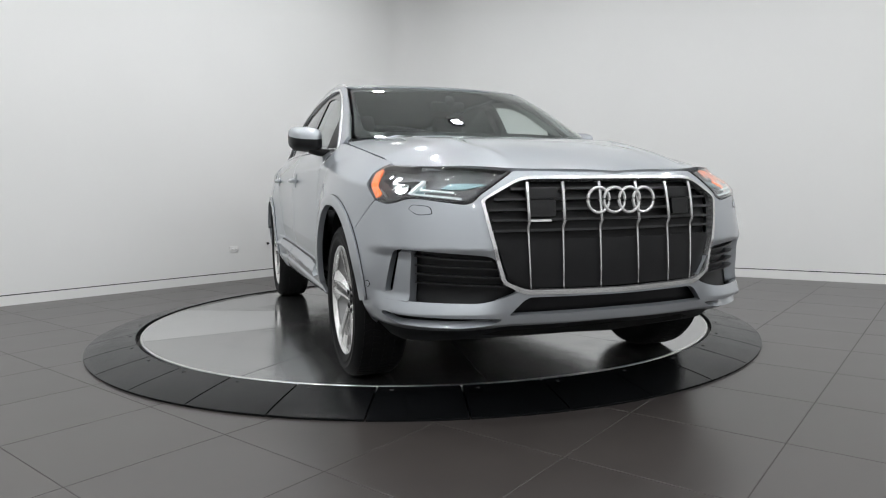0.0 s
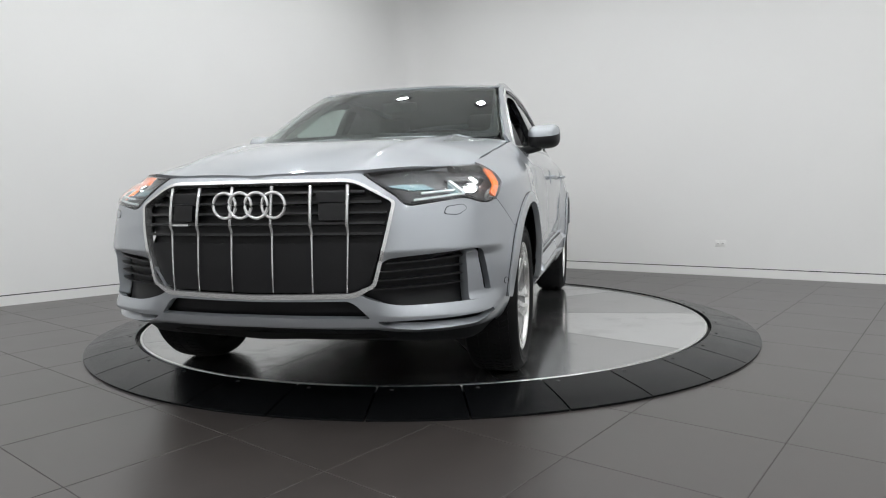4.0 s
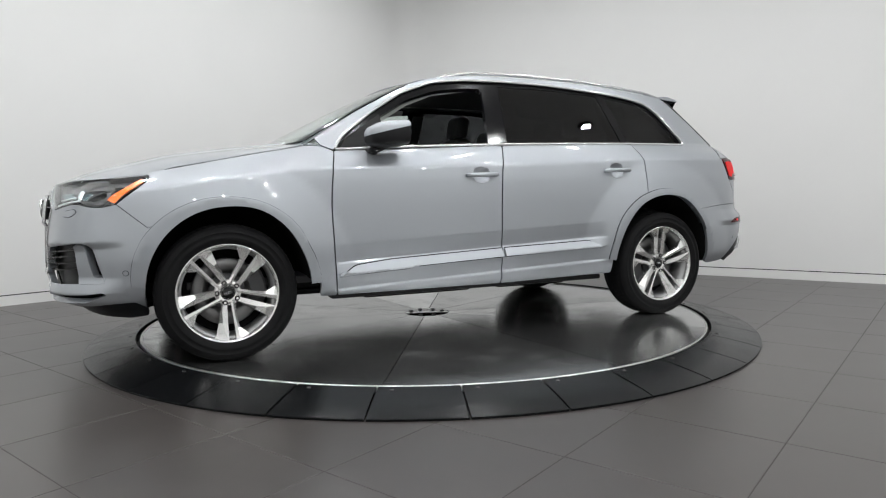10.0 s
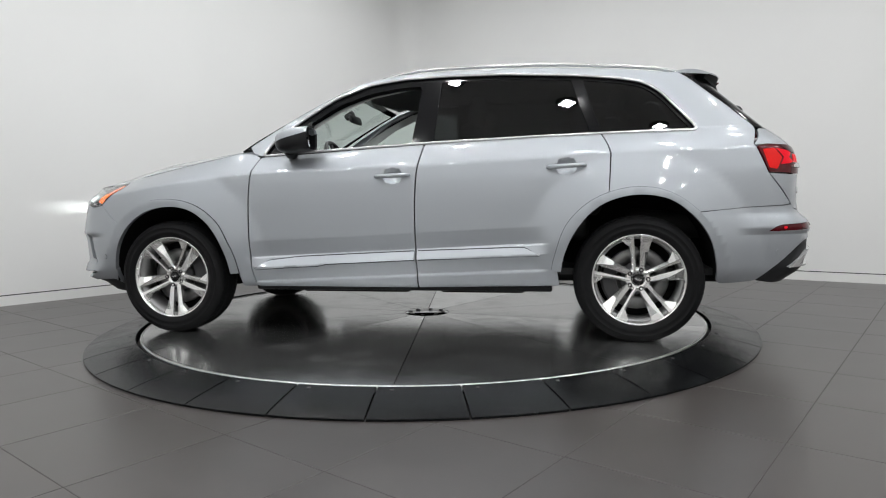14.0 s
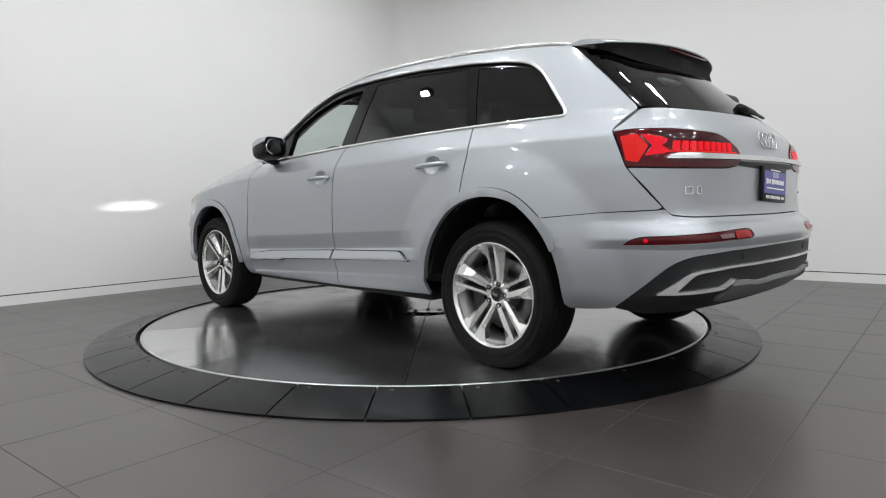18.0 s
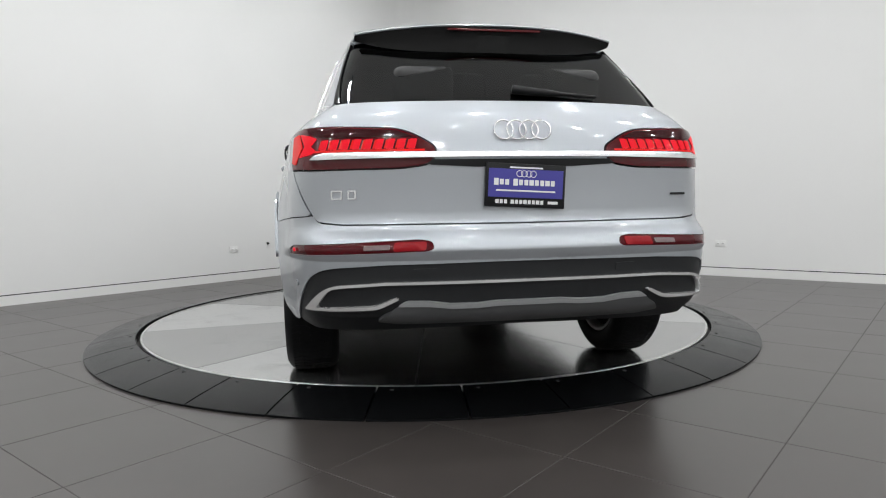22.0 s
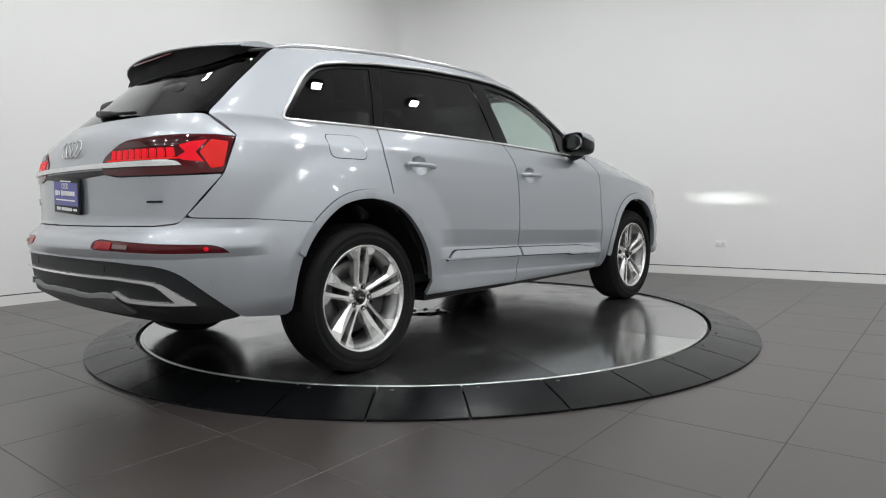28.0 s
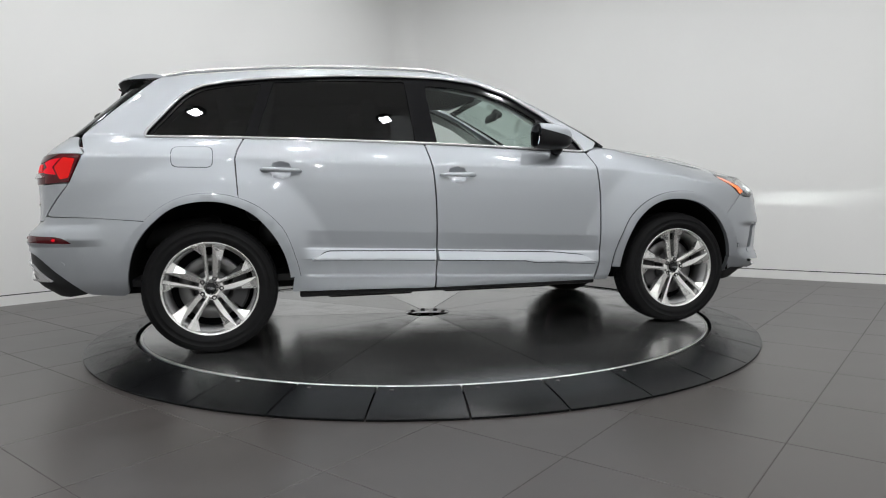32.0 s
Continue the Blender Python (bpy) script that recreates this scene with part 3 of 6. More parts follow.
belt_y = curve((-2.5, 0.70), (-2.2, 0.735), (-1.8, 0.785), (-1.2, 0.832), (-0.3, 0.862), (0.4, 0.852), (0.87, 0.826), (1.1, 0.815), (1.6, 0.795), (2.0, 0.765), (2.3, 0.70))
front_x = curve((0.20, 2.18), (0.36, 2.32), (0.42, 2.425), (0.50, 2.442), (0.62, 2.446), (0.75, 2.44), (0.90, 2.425), (0.98, 2.405), (1.03, 2.38), (1.30, 2.33))
rear_x = curve((0.20, 2.30), (0.36, 2.40), (0.42, 2.465), (0.48, 2.545), (0.60, 2.565), (0.70, 2.568), (0.765, 2.55), (0.80, 2.515), (0.84, 2.500), (0.95, 2.497),
               (1.06, 2.500), (1.10, 2.490), (1.21, 2.455), (1.30, 2.375), (1.42, 2.240), (1.56, 2.080), (1.64, 1.99), (1.80, 1.83))
screen_x = curve((1.05, 1.535), (1.27, 1.190), (1.45, 0.855), (1.58, 0.595), (1.68, 0.362), (1.74, 0.18), (1.80, -0.02))


def corner_n(z):
    """How square the corners are: softer in the body, crisper in the cabin."""
    return 12.0 + 14.0 * smooth(1.18, 1.36, z)


def side_w(x, z, flare=True):
    """Half the width of the sides, before the rounding of the ends."""
    x, z = np.asarray(x, float), np.asarray(z, float)
    s, b, yb = shoulder_z(x), belt_z(x), belt_y(x)
    low = side_z(np.minimum(z, s)) * taper(x)
    # sculpture of the lower doors
    mask = smooth(-1.0, -0.9, x) * smooth(0.98, 0.84, x)
    zz = z + 0.045 * np.clip(x, -1, 0.95)
    led = (-0.011 * np.clip((0.700 - zz) / 0.085, 0, 1) + 0.008 * smooth(0.604, 0.588, zz) + 0.016 * np.clip((0.588 - zz) / 0.05, 0, 1)
           - 0.005 * smooth(0.537, 0.528, zz) - 0.012 * np.clip((0.528 - zz) / 0.08, 0, 1) + 0.014 * smooth(0.448, 0.428, zz))
    low = low + led * mask
    if flare:
        for k in (1, -1):
            cx, cz, ro, ri = ARCH[k]
            r = np.hypot(x - cx, (z - cz) * 0.97)
            u = np.clip((0.735 - r) / 0.20, 0, 1.2)
            low = low + 0.036 * np.where(u < 0.2, 2.5 * u * u, u - 0.1) * smooth(0.30, 0.50, z)
    d = z - s
    d = np.where(d < -0.01, 0, np.where(d > 0.01, d, (d + 0.01) ** 2 / 0.04))
    t = np.clip(d / np.maximum(b - s, 0.02), 0, 1)
    ysh = low
    y = ysh + (yb - ysh) * (0.70 * t + 0.30 * t * t)
    up = np.maximum(z - b, 0)
    return y - 0.40 * up - 0.16 * up * up


def end_x(y, z, front, upper):
    y, z = np.abs(np.asarray(y, float)), np.asarray(z, float)
    if front:
        if upper:
            return screen_x(z) - 0.245 * y * y
        return front_x(z) - 0.28 * y * y
    k = 0.16 + 0.14 * smooth(1.15, 1.35, z)
    return rear_x(z) - k * y * y


def side_pt(x, z, upper=False, flare=True):
    """Points of the left side over (x, z)."""
    x, z = np.broadcast_arrays(np.asarray(x, float), np.asarray(z, float))
    w = side_w(x, z, flare)
    y = w.copy()
    x0 = -0.4 if upper else 0.0
    for _ in range(5):
        xf, xr = end_x(y, z, True, upper), end_x(y, z, False, upper)
        a = np.maximum((x - x0) / np.maximum(xf - x0, 0.05), -x / np.maximum(xr, 0.05))
        y = w * np.maximum(1 - np.clip(a, 0, 0.9995) ** corner_n(z), 1e-4) ** (1 / corner_n(z))
    return np.stack([x, y, z], -1)


def upper_pt(x, z):
    return side_pt(x, z, True)


def end_pt(c, z, front=True, upper=False):
    """Points of the nose or tail over (c, z): c is the angle round a pivot, in radians, 0 at the middle."""
    c, z = np.broadcast_arrays(np.asarray(c, float), np.asarray(z, float))
    px = 1.3 if front and not upper else (1.3 if not front else -0.4)
    ux, uy = np.cos(c), np.abs(np.sin(c))
    lo, hi = np.full(c.shape, 0.05), np.full(c.shape, 3.0)
    x0 = -0.4 if upper else 0.0
    nn = corner_n(z)
    for _ in range(34):
        mid = (lo + hi) / 2
        if front:
            x, y = px + mid * ux, mid * uy
            w, e = side_w(x, z), end_x(y, z, True, upper)
            f = (y / w) ** nn + (np.maximum(x - x0, 0) / np.maximum(e - x0, 0.05)) ** nn
        else:
            x, y = px + mid * ux, mid * uy
            w, e = side_w(-x, z), end_x(y, z, False, upper)
            f = (y / w) ** nn + (np.maximum(x, 0) / np.maximum(e, 0.05)) ** nn
        lo, hi = np.where(f < 1, mid, lo), np.where(f < 1, hi, mid)
    x, y = px + lo * ux, lo * np.sin(c)
    return np.stack([x if front else -x, y, z], -1)


def nose_pt(c, z):
    """The nose, with a brow over the side intakes and a lip under them."""
    p = end_pt(c, z, True)
    c, z = np.broadcast_arrays(np.abs(np.asarray(c, float)), np.asarray(z, float))
    zb = 0.722 + 0.03 * (c - 0.6)
    brow = 0.020 * np.clip((0.90 - z) / (0.90 - zb), 0, 1) * smooth(zb - 0.045, zb - 0.004, z)
    lip = 0.033 * np.clip((0.532 - z) / 0.072, 0, 1) * smooth(0.34, 0.43, z)
    d = (brow + lip) * smooth(0.40, 0.52, c) * smooth(0.96, 0.80, c)
    p[..., 0] += d * np.cos(c * 0.8)
    p[..., 1] += d * np.sin(c * 0.8) * np.sign(p[..., 1])
    return p


def tail_pt(c, z):
    """The tail, with a crease along the bumper."""
    p = end_pt(c, z, False)
    c, z = np.broadcast_arrays(np.asarray(c, float), np.asarray(z, float))
    d = 0.015 * np.clip((0.806 - z) / 0.084, 0, 1) * np.clip((z - 0.684) / 0.038, 0, 1) * smooth(0.93, 0.80, np.abs(c))
    p[..., 0] -= d * np.cos(c)
    p[..., 1] += d * np.sin(c)
    return p


def ang(x, y, front=True):
    """The angle coordinate of a place on nose or tail."""
    return math.atan2(y, (x if front else -x) - 1.3)


hood_c = curve((0.9, 1.300), (1.15, 1.270), (1.4, 1.245), (1.7, 1.210), (2.0, 1.148), (2.2, 1.090), (2.33, 1.043), (2.42, 1.005))


def hood_pt(x, y):
    x, y = np.broadcast_arrays(np.asarray(x, float), np.asarray(y, float))
    yb, zb = belt_y(x) + 0.004, belt_z(x)
    t = np.abs(y) / yb
    z = hood_c(x) + (zb - hood_c(x)) * np.clip(t, 0, 1.2) ** 3.5 * smooth(2.34, 2.0, x) - 0.033 * t ** 2 * smooth(2.0, 2.34, x) - 0.034 * np.clip(t, 0, 1.2) ** 3 * smooth(1.72, 1.98, x)
    z = z + 0.010 * np.exp(-((np.abs(y) - (0.40 + 0.10 * (2.4 - x))) / 0.035) ** 2) * smooth(2.4, 2.1, x)
    return np.stack([x, y, z], -1)


roof_c = curve((0.46, 1.655), (0.30, 1.700), (0.05, 1.738), (-0.4, 1.760), (-0.9, 1.757), (-1.4, 1.735), (-1.9, 1.692), (-2.2, 1.655))
dlo_top = curve((0.86, 1.215), (0.80, 1.293), (0.60, 1.446), (0.39, 1.579), (0.175, 1.658), (-0.045, 1.690), (-0.31, 1.697), (-0.70, 1.692), (-1.135, 1.666), (-1.38, 1.630), (-1.52, 1.602), (-2.1, 1.50))
rail_z = curve((0.5, 1.62), (0.35, 1.655), (0.175, 1.695), (-0.05, 1.725), (-0.4, 1.735), (-0.9, 1.728), (-1.4, 1.695), (-1.9, 1.640), (-2.2, 1.595))


def roof_pt(x, y):
    x, y = np.broadcast_arrays(np.asarray(x, float), np.asarray(y, float))
    ye = side_pt(x, rail_z(x), True)[..., 1]
    t = np.abs(y) / np.maximum(ye, 0.1)
    z = roof_c(x) + (rail_z(x) - roof_c(x)) * np.clip(t, 0, 1.3) ** 2.5
    return np.stack([x, y, z], -1)


# ---- the car ----
CAR = new("car")
tagged(CAR, "silver metallic large SUV with lit headlamps on a turntable", "car")


def sym(half):
    """An outline with its mirror image, for halves that start and end at the middle."""
    half = [tuple(p) for p in half]
    other = [(-p[0], *p[1:]) for p in half[::-1]]
    return half + [p for p in other if abs(p[0]) > 1e-6]


def symy(half):
    """The same for outlines in (x, y)."""
    half = [tuple(p) for p in half]
    other = [(p[0], -p[1], *p[2:]) for p in half[::-1]]
    return half + [p for p in other if abs(p[1]) > 1e-6]


def arch_line(k, a0, a1, n=14, grow=0.0, inner=False):
    cx, cz = ARCH[k][:2]
    res = []
    for i in range(n + 1):
        a = a0 + (a1 - a0) * i / n
        r = float((ARCH_IN if inner else ARCH_OUT)[k](a)) + grow
        res.append((cx + r * math.cos(radians(a)), cz + r * math.sin(radians(a)), 0))
    return res


def skin(name, surf, outline, mat, parent=None, holes=(), step=0.04, depth=0.018, out=0.0, flip=False, mirrored=False, label="", r=0.012, back=False, gap=0.0, rows=None):
    data = sheet(surf, inset(rounded(outline, r) if r else np.array([p[:2] for p in outline]), gap), [rounded(h, r) if r else np.array([p[:2] for p in h]) for h in holes], step, depth, out, flip, back, rows)
    return part(name, mesh_of(name, data, mirrored), mat, parent or CAR, label)


def both(name, surf, outline, mat, holes=(), parents=None, label="", **kw):
    """A panel on the left side and its mirror image on the right."""
    r = kw.pop("r", 0.012)
    o = rounded(outline, r) if r else np.array([p[:2] for p in outline])
    o = inset(o, kw.get("gap", 0.0))
    hs = [rounded(h, r) if r else np.array([p[:2] for p in h]) for h in holes]
    data = sheet(surf, o, hs, kw.get("step", 0.04), kw.get("depth", 0.018), kw.get("out", 0.0), kw.get("flip", False), kw.get("back", False), kw.get("rows"))
    res = []
    for i, mir in enumerate((False, True)):
        res.append(part(name, mesh_of(name, data, mir), mat, parents[i] if parents else CAR, label))
    return res


# side_pt turns outward with (x, z) when flipped
SIDE = dict(flip=True)



def nose_x(c, z):
    return float(nose_pt(c, z)[0])


def tail_x(c, z):
    return float(tail_pt(c, z)[0])


def arch_c(k, a0, a1, n=10, grow=0.003, inner=False):
    """The arch's edge in the angle coordinate of nose or tail."""
    res = []
    for x, z, _ in arch_line(k, a0, a1, n, grow, inner):
        q = side_pt(x, z)
        res.append((ang(x, float(q[1]), k > 0), z, 0))
    return res


# doors, fenders, sides
DOOR_F = [(0.872, 1.205), (0.901, 1.115), (0.921, 0.941, 0.1), (0.920, 0.766, 0.1), (0.907, 0.484), (0.893, 0.368), (-0.177, 0.366), (-0.171, 0.576, 0.1), (-0.169, 0.889, 0.1), (-0.183, 1.095, 0.05), (-0.221, 1.252)]
DOOR_R = ([(-0.227, 1.252), (-0.189, 1.095, 0.05), (-0.175, 0.889, 0.1), (-0.177, 0.576, 0.1), (-0.183, 0.366), (-1.045, 0.384), (-1.035, 0.46)]
          + [p for p in arch_line(-1, 16, 68, 10, 0.003)] + [(-1.324, 0.93), (-1.332, 1.075), (-1.337, 1.161), (-1.323, 1.214), (-1.288, 1.284)])
FENDER = ([(0.876, 1.200), (0.906, 1.115), (0.9265, 0.941, 0.1), (0.9255, 0.766, 0.1), (0.912, 0.484), (0.898, 0.367), (0.995, 0.367)]
          + arch_line(1, 173, 46, 16, 0.003) + [(nose_x(1.030, 0.790), 0.790, 0), (nose_x(0.899, 0.912), 0.912, 0.005), (nose_x(0.990, 1.030), 1.030), (nose_x(0.972, 1.058), 1.058, 0.006), (nose_x(0.942, 1.068), 1.068, 0.006), (1.865, 1.078), (1.80, 1.091), (1.6, 1.128), (1.4, 1.166), (1.2, 1.203), (1.03, 1.232), (0.93, 1.228)])
HANDLES = ((0.075, -0.146, 1.061), (-0.975, -1.198, 1.094))


def dish_loop(h):
    xa, xb, z = h
    mid = (xa + xb) / 2
    return [(mid + 0.060 * math.copysign(abs(math.cos(a)) ** 0.45, math.cos(a)), z + 0.051 * math.sin(a), 0) for a in np.linspace(0, 2 * math.pi, 29)[:-1]]


def dish_pt(h):
    xa, xb, z0 = h
    mid = (xa + xb) / 2

    def f(x, z):
        p = side_pt(x, z)
        rho = np.clip(np.abs((p[..., 0] - mid) / 0.061) ** 2.6 + np.abs((p[..., 2] - z0) / 0.0515) ** 2.2, 0, 1)
        p[..., 1] -= 0.026 * (1 - rho)
        return p
    return f


SHEAR = 0.045


def door_pt(x, q):
    """The side over (x, q), where q runs along the rising creases."""
    return side_pt(x, q - SHEAR * np.clip(x, -1, 0.95))


def sheared(loop):
    return [(p[0], p[1] + SHEAR * min(max(p[0], -1), 0.95), *p[2:]) for p in loop]


DOOR_ROWS = np.concatenate([np.arange(0.336, 0.44, 0.0085), np.arange(0.442, 0.53, 0.0085), np.arange(0.533, 0.61, 0.006), np.arange(0.612, 0.72, 0.012), np.arange(0.73, 1.06, 0.03), np.arange(1.06, 1.34, 0.016)])


def level_pt(x, q):
    """The side over (x, q), where q is the height over the shoulder's crease."""
    return side_pt(x, q + shoulder_z(x))


def upper_level_pt(x, q):
    return upper_pt(x, q + shoulder_z(x))


def level(loop):
    return [(p[0], p[1] - float(shoulder_z(p[0])), *p[2:]) for p in loop]


LEVEL_ROWS = np.concatenate([np.arange(-0.80, -0.05, 0.028), np.arange(-0.045, 0.05, 0.0075), np.arange(0.055, 0.70, 0.028)])
fender = both("fender", level_pt, level(FENDER), PAINT, rows=LEVEL_ROWS, gap=0.0012, step=0.026, **SIDE)
door_f = both("front_door", door_pt, sheared(DOOR_F), PAINT, rows=DOOR_ROWS, holes=[sheared(dish_loop(HANDLES[0]))], gap=0.0012, step=0.026, **SIDE)
door_r = both("rear_door", door_pt, sheared(DOOR_R), PAINT, rows=DOOR_ROWS, holes=[sheared(dish_loop(HANDLES[1]))], gap=0.0012, step=0.026, **SIDE)

def on_curve(f, a, b, n, dz=0.0):
    return [(x, float(f(x)) + dz, 0) for x in np.linspace(a, b, n)]


SCREEN_EDGE = [(0.975, 1.278), (0.71, 1.447), (0.462, 1.582), (0.31, 1.655)]
DLO = [(0.868, 1.214, 0.02)] + [(x, z, 0.03) for x, z in ((0.815, 1.296), (0.612, 1.452), (0.40, 1.585), (0.178, 1.667), (-0.045, 1.694), (-0.31, 1.700), (-0.70, 1.695), (-1.135, 1.667), (-1.39, 1.637))] + [
    (-1.548, 1.606, 0.06), (-1.645, 1.538, 0.04), (-1.736, 1.432), (-1.828, 1.325, 0.03), (-1.832, 1.296, 0.02)] + [(-1.30, 1.289, 0), (-0.76, 1.276, 0), (-0.23, 1.260, 0), (0.3, 1.240, 0)]
SIDE_FRAME = ([(0.94, 1.236)] + SCREEN_EDGE + on_curve(rail_z, 0.175, -1.76, 12) + [(tail_x(0.893, 1.632), 1.632), (tail_x(0.767, 1.464), 1.464), (tail_x(0.683, 1.303), 1.303, 0.02), (tail_x(0.806, 1.196), 1.196, 0.02), (tail_x(0.803, 1.186), 1.186), (tail_x(0.771, 1.033), 1.033, 0.003), (tail_x(0.664, 0.862), 0.862, 0.004), (tail_x(0.676, 0.852), 0.852), (-2.095, 0.8415, 0), (-1.81, 0.8175, 0.002)]
              + arch_line(-1, 130, 71, 8, 0.003) + [(-1.330, 0.95), (-1.3385, 1.075), (-1.3435, 1.161), (-1.329, 1.214), (-1.294, 1.284)]
              + [(-1.828, 1.293, 0.02)] + [tuple(p) for p in DLO[13:0:-1]] + [(0.874, 1.212)])
body_side = both("body_side", upper_level_pt, level(SIDE_FRAME), PAINT, rows=LEVEL_ROWS, step=0.03, **SIDE)

# wheel arch trims and black liners
for k in (1, -1):
    cx, cz, ro, ri = ARCH[k]
    a0, a1 = (8, 176) if k == 1 else (6, 149)
    ring = arch_line(k, a0, a1, 40)
    for i in range(41):
        a = a1 + (a0 - a1) * i / 40
        r = float(ARCH_IN[k](a))
        ring.append((cx + r * math.cos(radians(a)), cz + r * math.sin(radians(a)), 0))
    a2 = a1 if k == 1 else 129
    # black ring that draws the dark gap along the trim's outer edge
    gap_ring = arch_line(k, a0, a2, 40, 0.0035) + arch_line(k, a0, a2, 40, -0.012)[::-1]
    both("arch_gap_line", side_pt, gap_ring, BLACK, step=0.03, depth=0.004, out=0.0020, r=0, flip=True)
    both("wheel_arch_trim", side_pt, ring, PAINT, step=0.03, depth=0.03, out=0.011, r=0, flip=True)
    for s in (1, -1):
        bm = bmesh.new()
        prof = [(0.008, 0.925), (0.02, 0.50), (-0.35, 0.50)]
        rows = []
        for i in range(33):
            a = radians(-4 + 178 * i / 32) if k == 1 else radians(8 + 172 * i / 32)
            rr = float(ARCH_IN[k](math.degrees(a)))
            rows.append([bm.verts.new((cx + (rr + r) * math.cos(a), s * y, cz + (rr + r) * math.sin(a) - ZD)) for r, y in prof])
        for i in range(32):
            for j in range(2):
                bm.faces.new([rows[i][j], rows[i + 1][j], rows[i + 1][j + 1], rows[i][j + 1]])
        part("wheel_liner", shade(bm, 60), LINER, CAR)

# nose
HEAD = [(0.395, 1.017, 0.006), (0.61, 1.038, 0.1), (0.85, 1.056, 0.1), (0.935, 1.064, 0.015), (0.968, 1.056, 0.012), (0.985, 1.030, 0.012), (0.893, 0.910, 0.012), (0.845, 0.899, 0.012), (0.785, 0.902, 0.012), (0.735, 0.918, 0.014), (0.545, 0.891, 0.008), (0.520, 0.900, 0.006), (0.505, 0.925, 0.012)]
FOG = [(0.37, 0.552), (0.448, 0.67, 0.03), (0.475, 0.687, 0.03), (0.71, 0.713, 0.04), (0.775, 0.717, 0.03), (0.802, 0.700, 0.03), (0.842, 0.542), (0.80, 0.515), (0.735, 0.510), (0.49, 0.503, 0.04), (0.40, 0.530, 0.03)]
SLOT = [(0.43, 0.438), (0.50, 0.446), (0.78, 0.456), (0.845, 0.466), (0.862, 0.452), (0.77, 0.414), (0.57, 0.404), (0.46, 0.418)]
GRILLE_O = [(0, 0.994), (0.365, 0.993, 0.04), (0.500, 0.905, 0.015), (0.465, 0.74, 0.1), (0.430, 0.580, 0.015), (0.362, 0.534, 0.025), (0, 0.527)]
GRILLE_I = [(0, 0.981), (0.364, 0.981, 0.04), (0.488, 0.902, 0.015), (0.453, 0.738, 0.1), (0.418, 0.586, 0.015), (0.352, 0.552, 0.025), (0, 0.545)]
CENTRE = [(0, 0.519), (0.335, 0.522), (0.36, 0.508), (0.41, 0.450), (0, 0.455)]
BUMPER = [(0, 1.007), (0.388, 1.015), (0.502, 0.920), (0.520, 0.896), (0.545, 0.884, 0.02), (0.73, 0.917, 0.04), (0.795, 0.895, 0.03), (0.845, 0.894, 0.03), (0.8972, 0.9108), (1.0282, 0.7894, 0.004)] + arch_c(1, 45.6, 9, 8) + arch_c(1, 7.5, -7, 4, inner=True) + [
    (0.945, 0.408), (0.85, 0.402), (0.77, 0.391), (0.57, 0.384), (0.43, 0.404), (0, 0.414)]
bumper_f = skin("front_bumper", nose_pt, sym(BUMPER), PAINT, holes=[sym(GRILLE_O), FOG, [(-a, b, *c) for a, b, *c in FOG], SLOT, [(-a, b, *c) for a, b, *c in SLOT], sym(CENTRE)], step=0.020, depth=0.03, r=0.01, rows=np.concatenate([np.arange(0.37, 0.45, 0.010), np.arange(0.45, 0.536, 0.008), np.arange(0.55, 0.66, 0.025), np.arange(0.665, 0.74, 0.008), np.arange(0.75, 1.01, 0.022)]))
skin("front_skid", nose_pt, sym([(0, 0.424), (0.43, 0.412), (0.57, 0.395), (0.80, 0.405), (0.945, 0.415), (0.965, 0.37), (0.945, 0.318), (0.86, 0.306), (0.62, 0.322), (0.4, 0.332), (0, 0.338)]), DARKGREY, step=0.04, out=-0.008, label="dark grey plastic lower lip")
skin("intake_backing", nose_pt, sym([(0, 0.53), (0.35, 0.53), (0.43, 0.44), (0, 0.44)]), BLACK, step=0.06, out=-0.05, depth=0)
both("intake_backing", nose_pt, [(0.40, 0.48), (0.90, 0.48), (0.90, 0.39), (0.45, 0.39)], BLACK, step=0.06, out=-0.035, depth=0)
fog_back = both("fog_intake", nose_pt, [(0.34, 0.53), (0.44, 0.70), (0.81, 0.73), (0.86, 0.53), (0.74, 0.49), (0.45, 0.49)], BLACK, step=0.05, out=-0.055, depth=0, label="black air intake with slats")
for i, z in enumerate((0.665, 0.632, 0.597, 0.562)):
    a = 0.46 - 0.022 * i
    both("slat", nose_pt, [(a, z - 0.004), (0.72, z + 0.018), (0.72, z + 0.0225), (a, z + 0.001)], SLAT, parents=fog_back, step=0.05, out=-0.016, depth=0.03, r=0)
both("intake_blade", nose_pt, [(0.722, 0.704, 0.01), (0.768, 0.708, 0.01), (0.803, 0.546, 0.01), (0.848, 0.542), (0.848, 0.512), (0.735, 0.508)], PAINT, step=0.03, out=0.004, depth=0.05, parents=fog_back, label="silver vertical blade")
both("washer_gap", nose_pt, [(0.649, 0.851), (0.660, 0.8825), (0.7235, 0.8915), (0.738, 0.873), (0.7015, 0.8475)], BLACK, step=0.03, out=0.0008, depth=0.002, r=0.013)
both("washer_cover", nose_pt, [(0.652, 0.853), (0.662, 0.880), (0.722, 0.889), (0.735, 0.872), (0.70, 0.850)], PAINT, step=0.03, out=0.0025, depth=0.004, r=0.012)
both("sensor_ring", nose_pt, [(0.936 + 0.0135 * math.cos(a), 0.563 + 0.0145 * math.sin(a), 0) for a in np.linspace(0, 2 * math.pi, 17)[:-1]], BLACK, step=0.02, out=0.0012, depth=0.003, r=0)
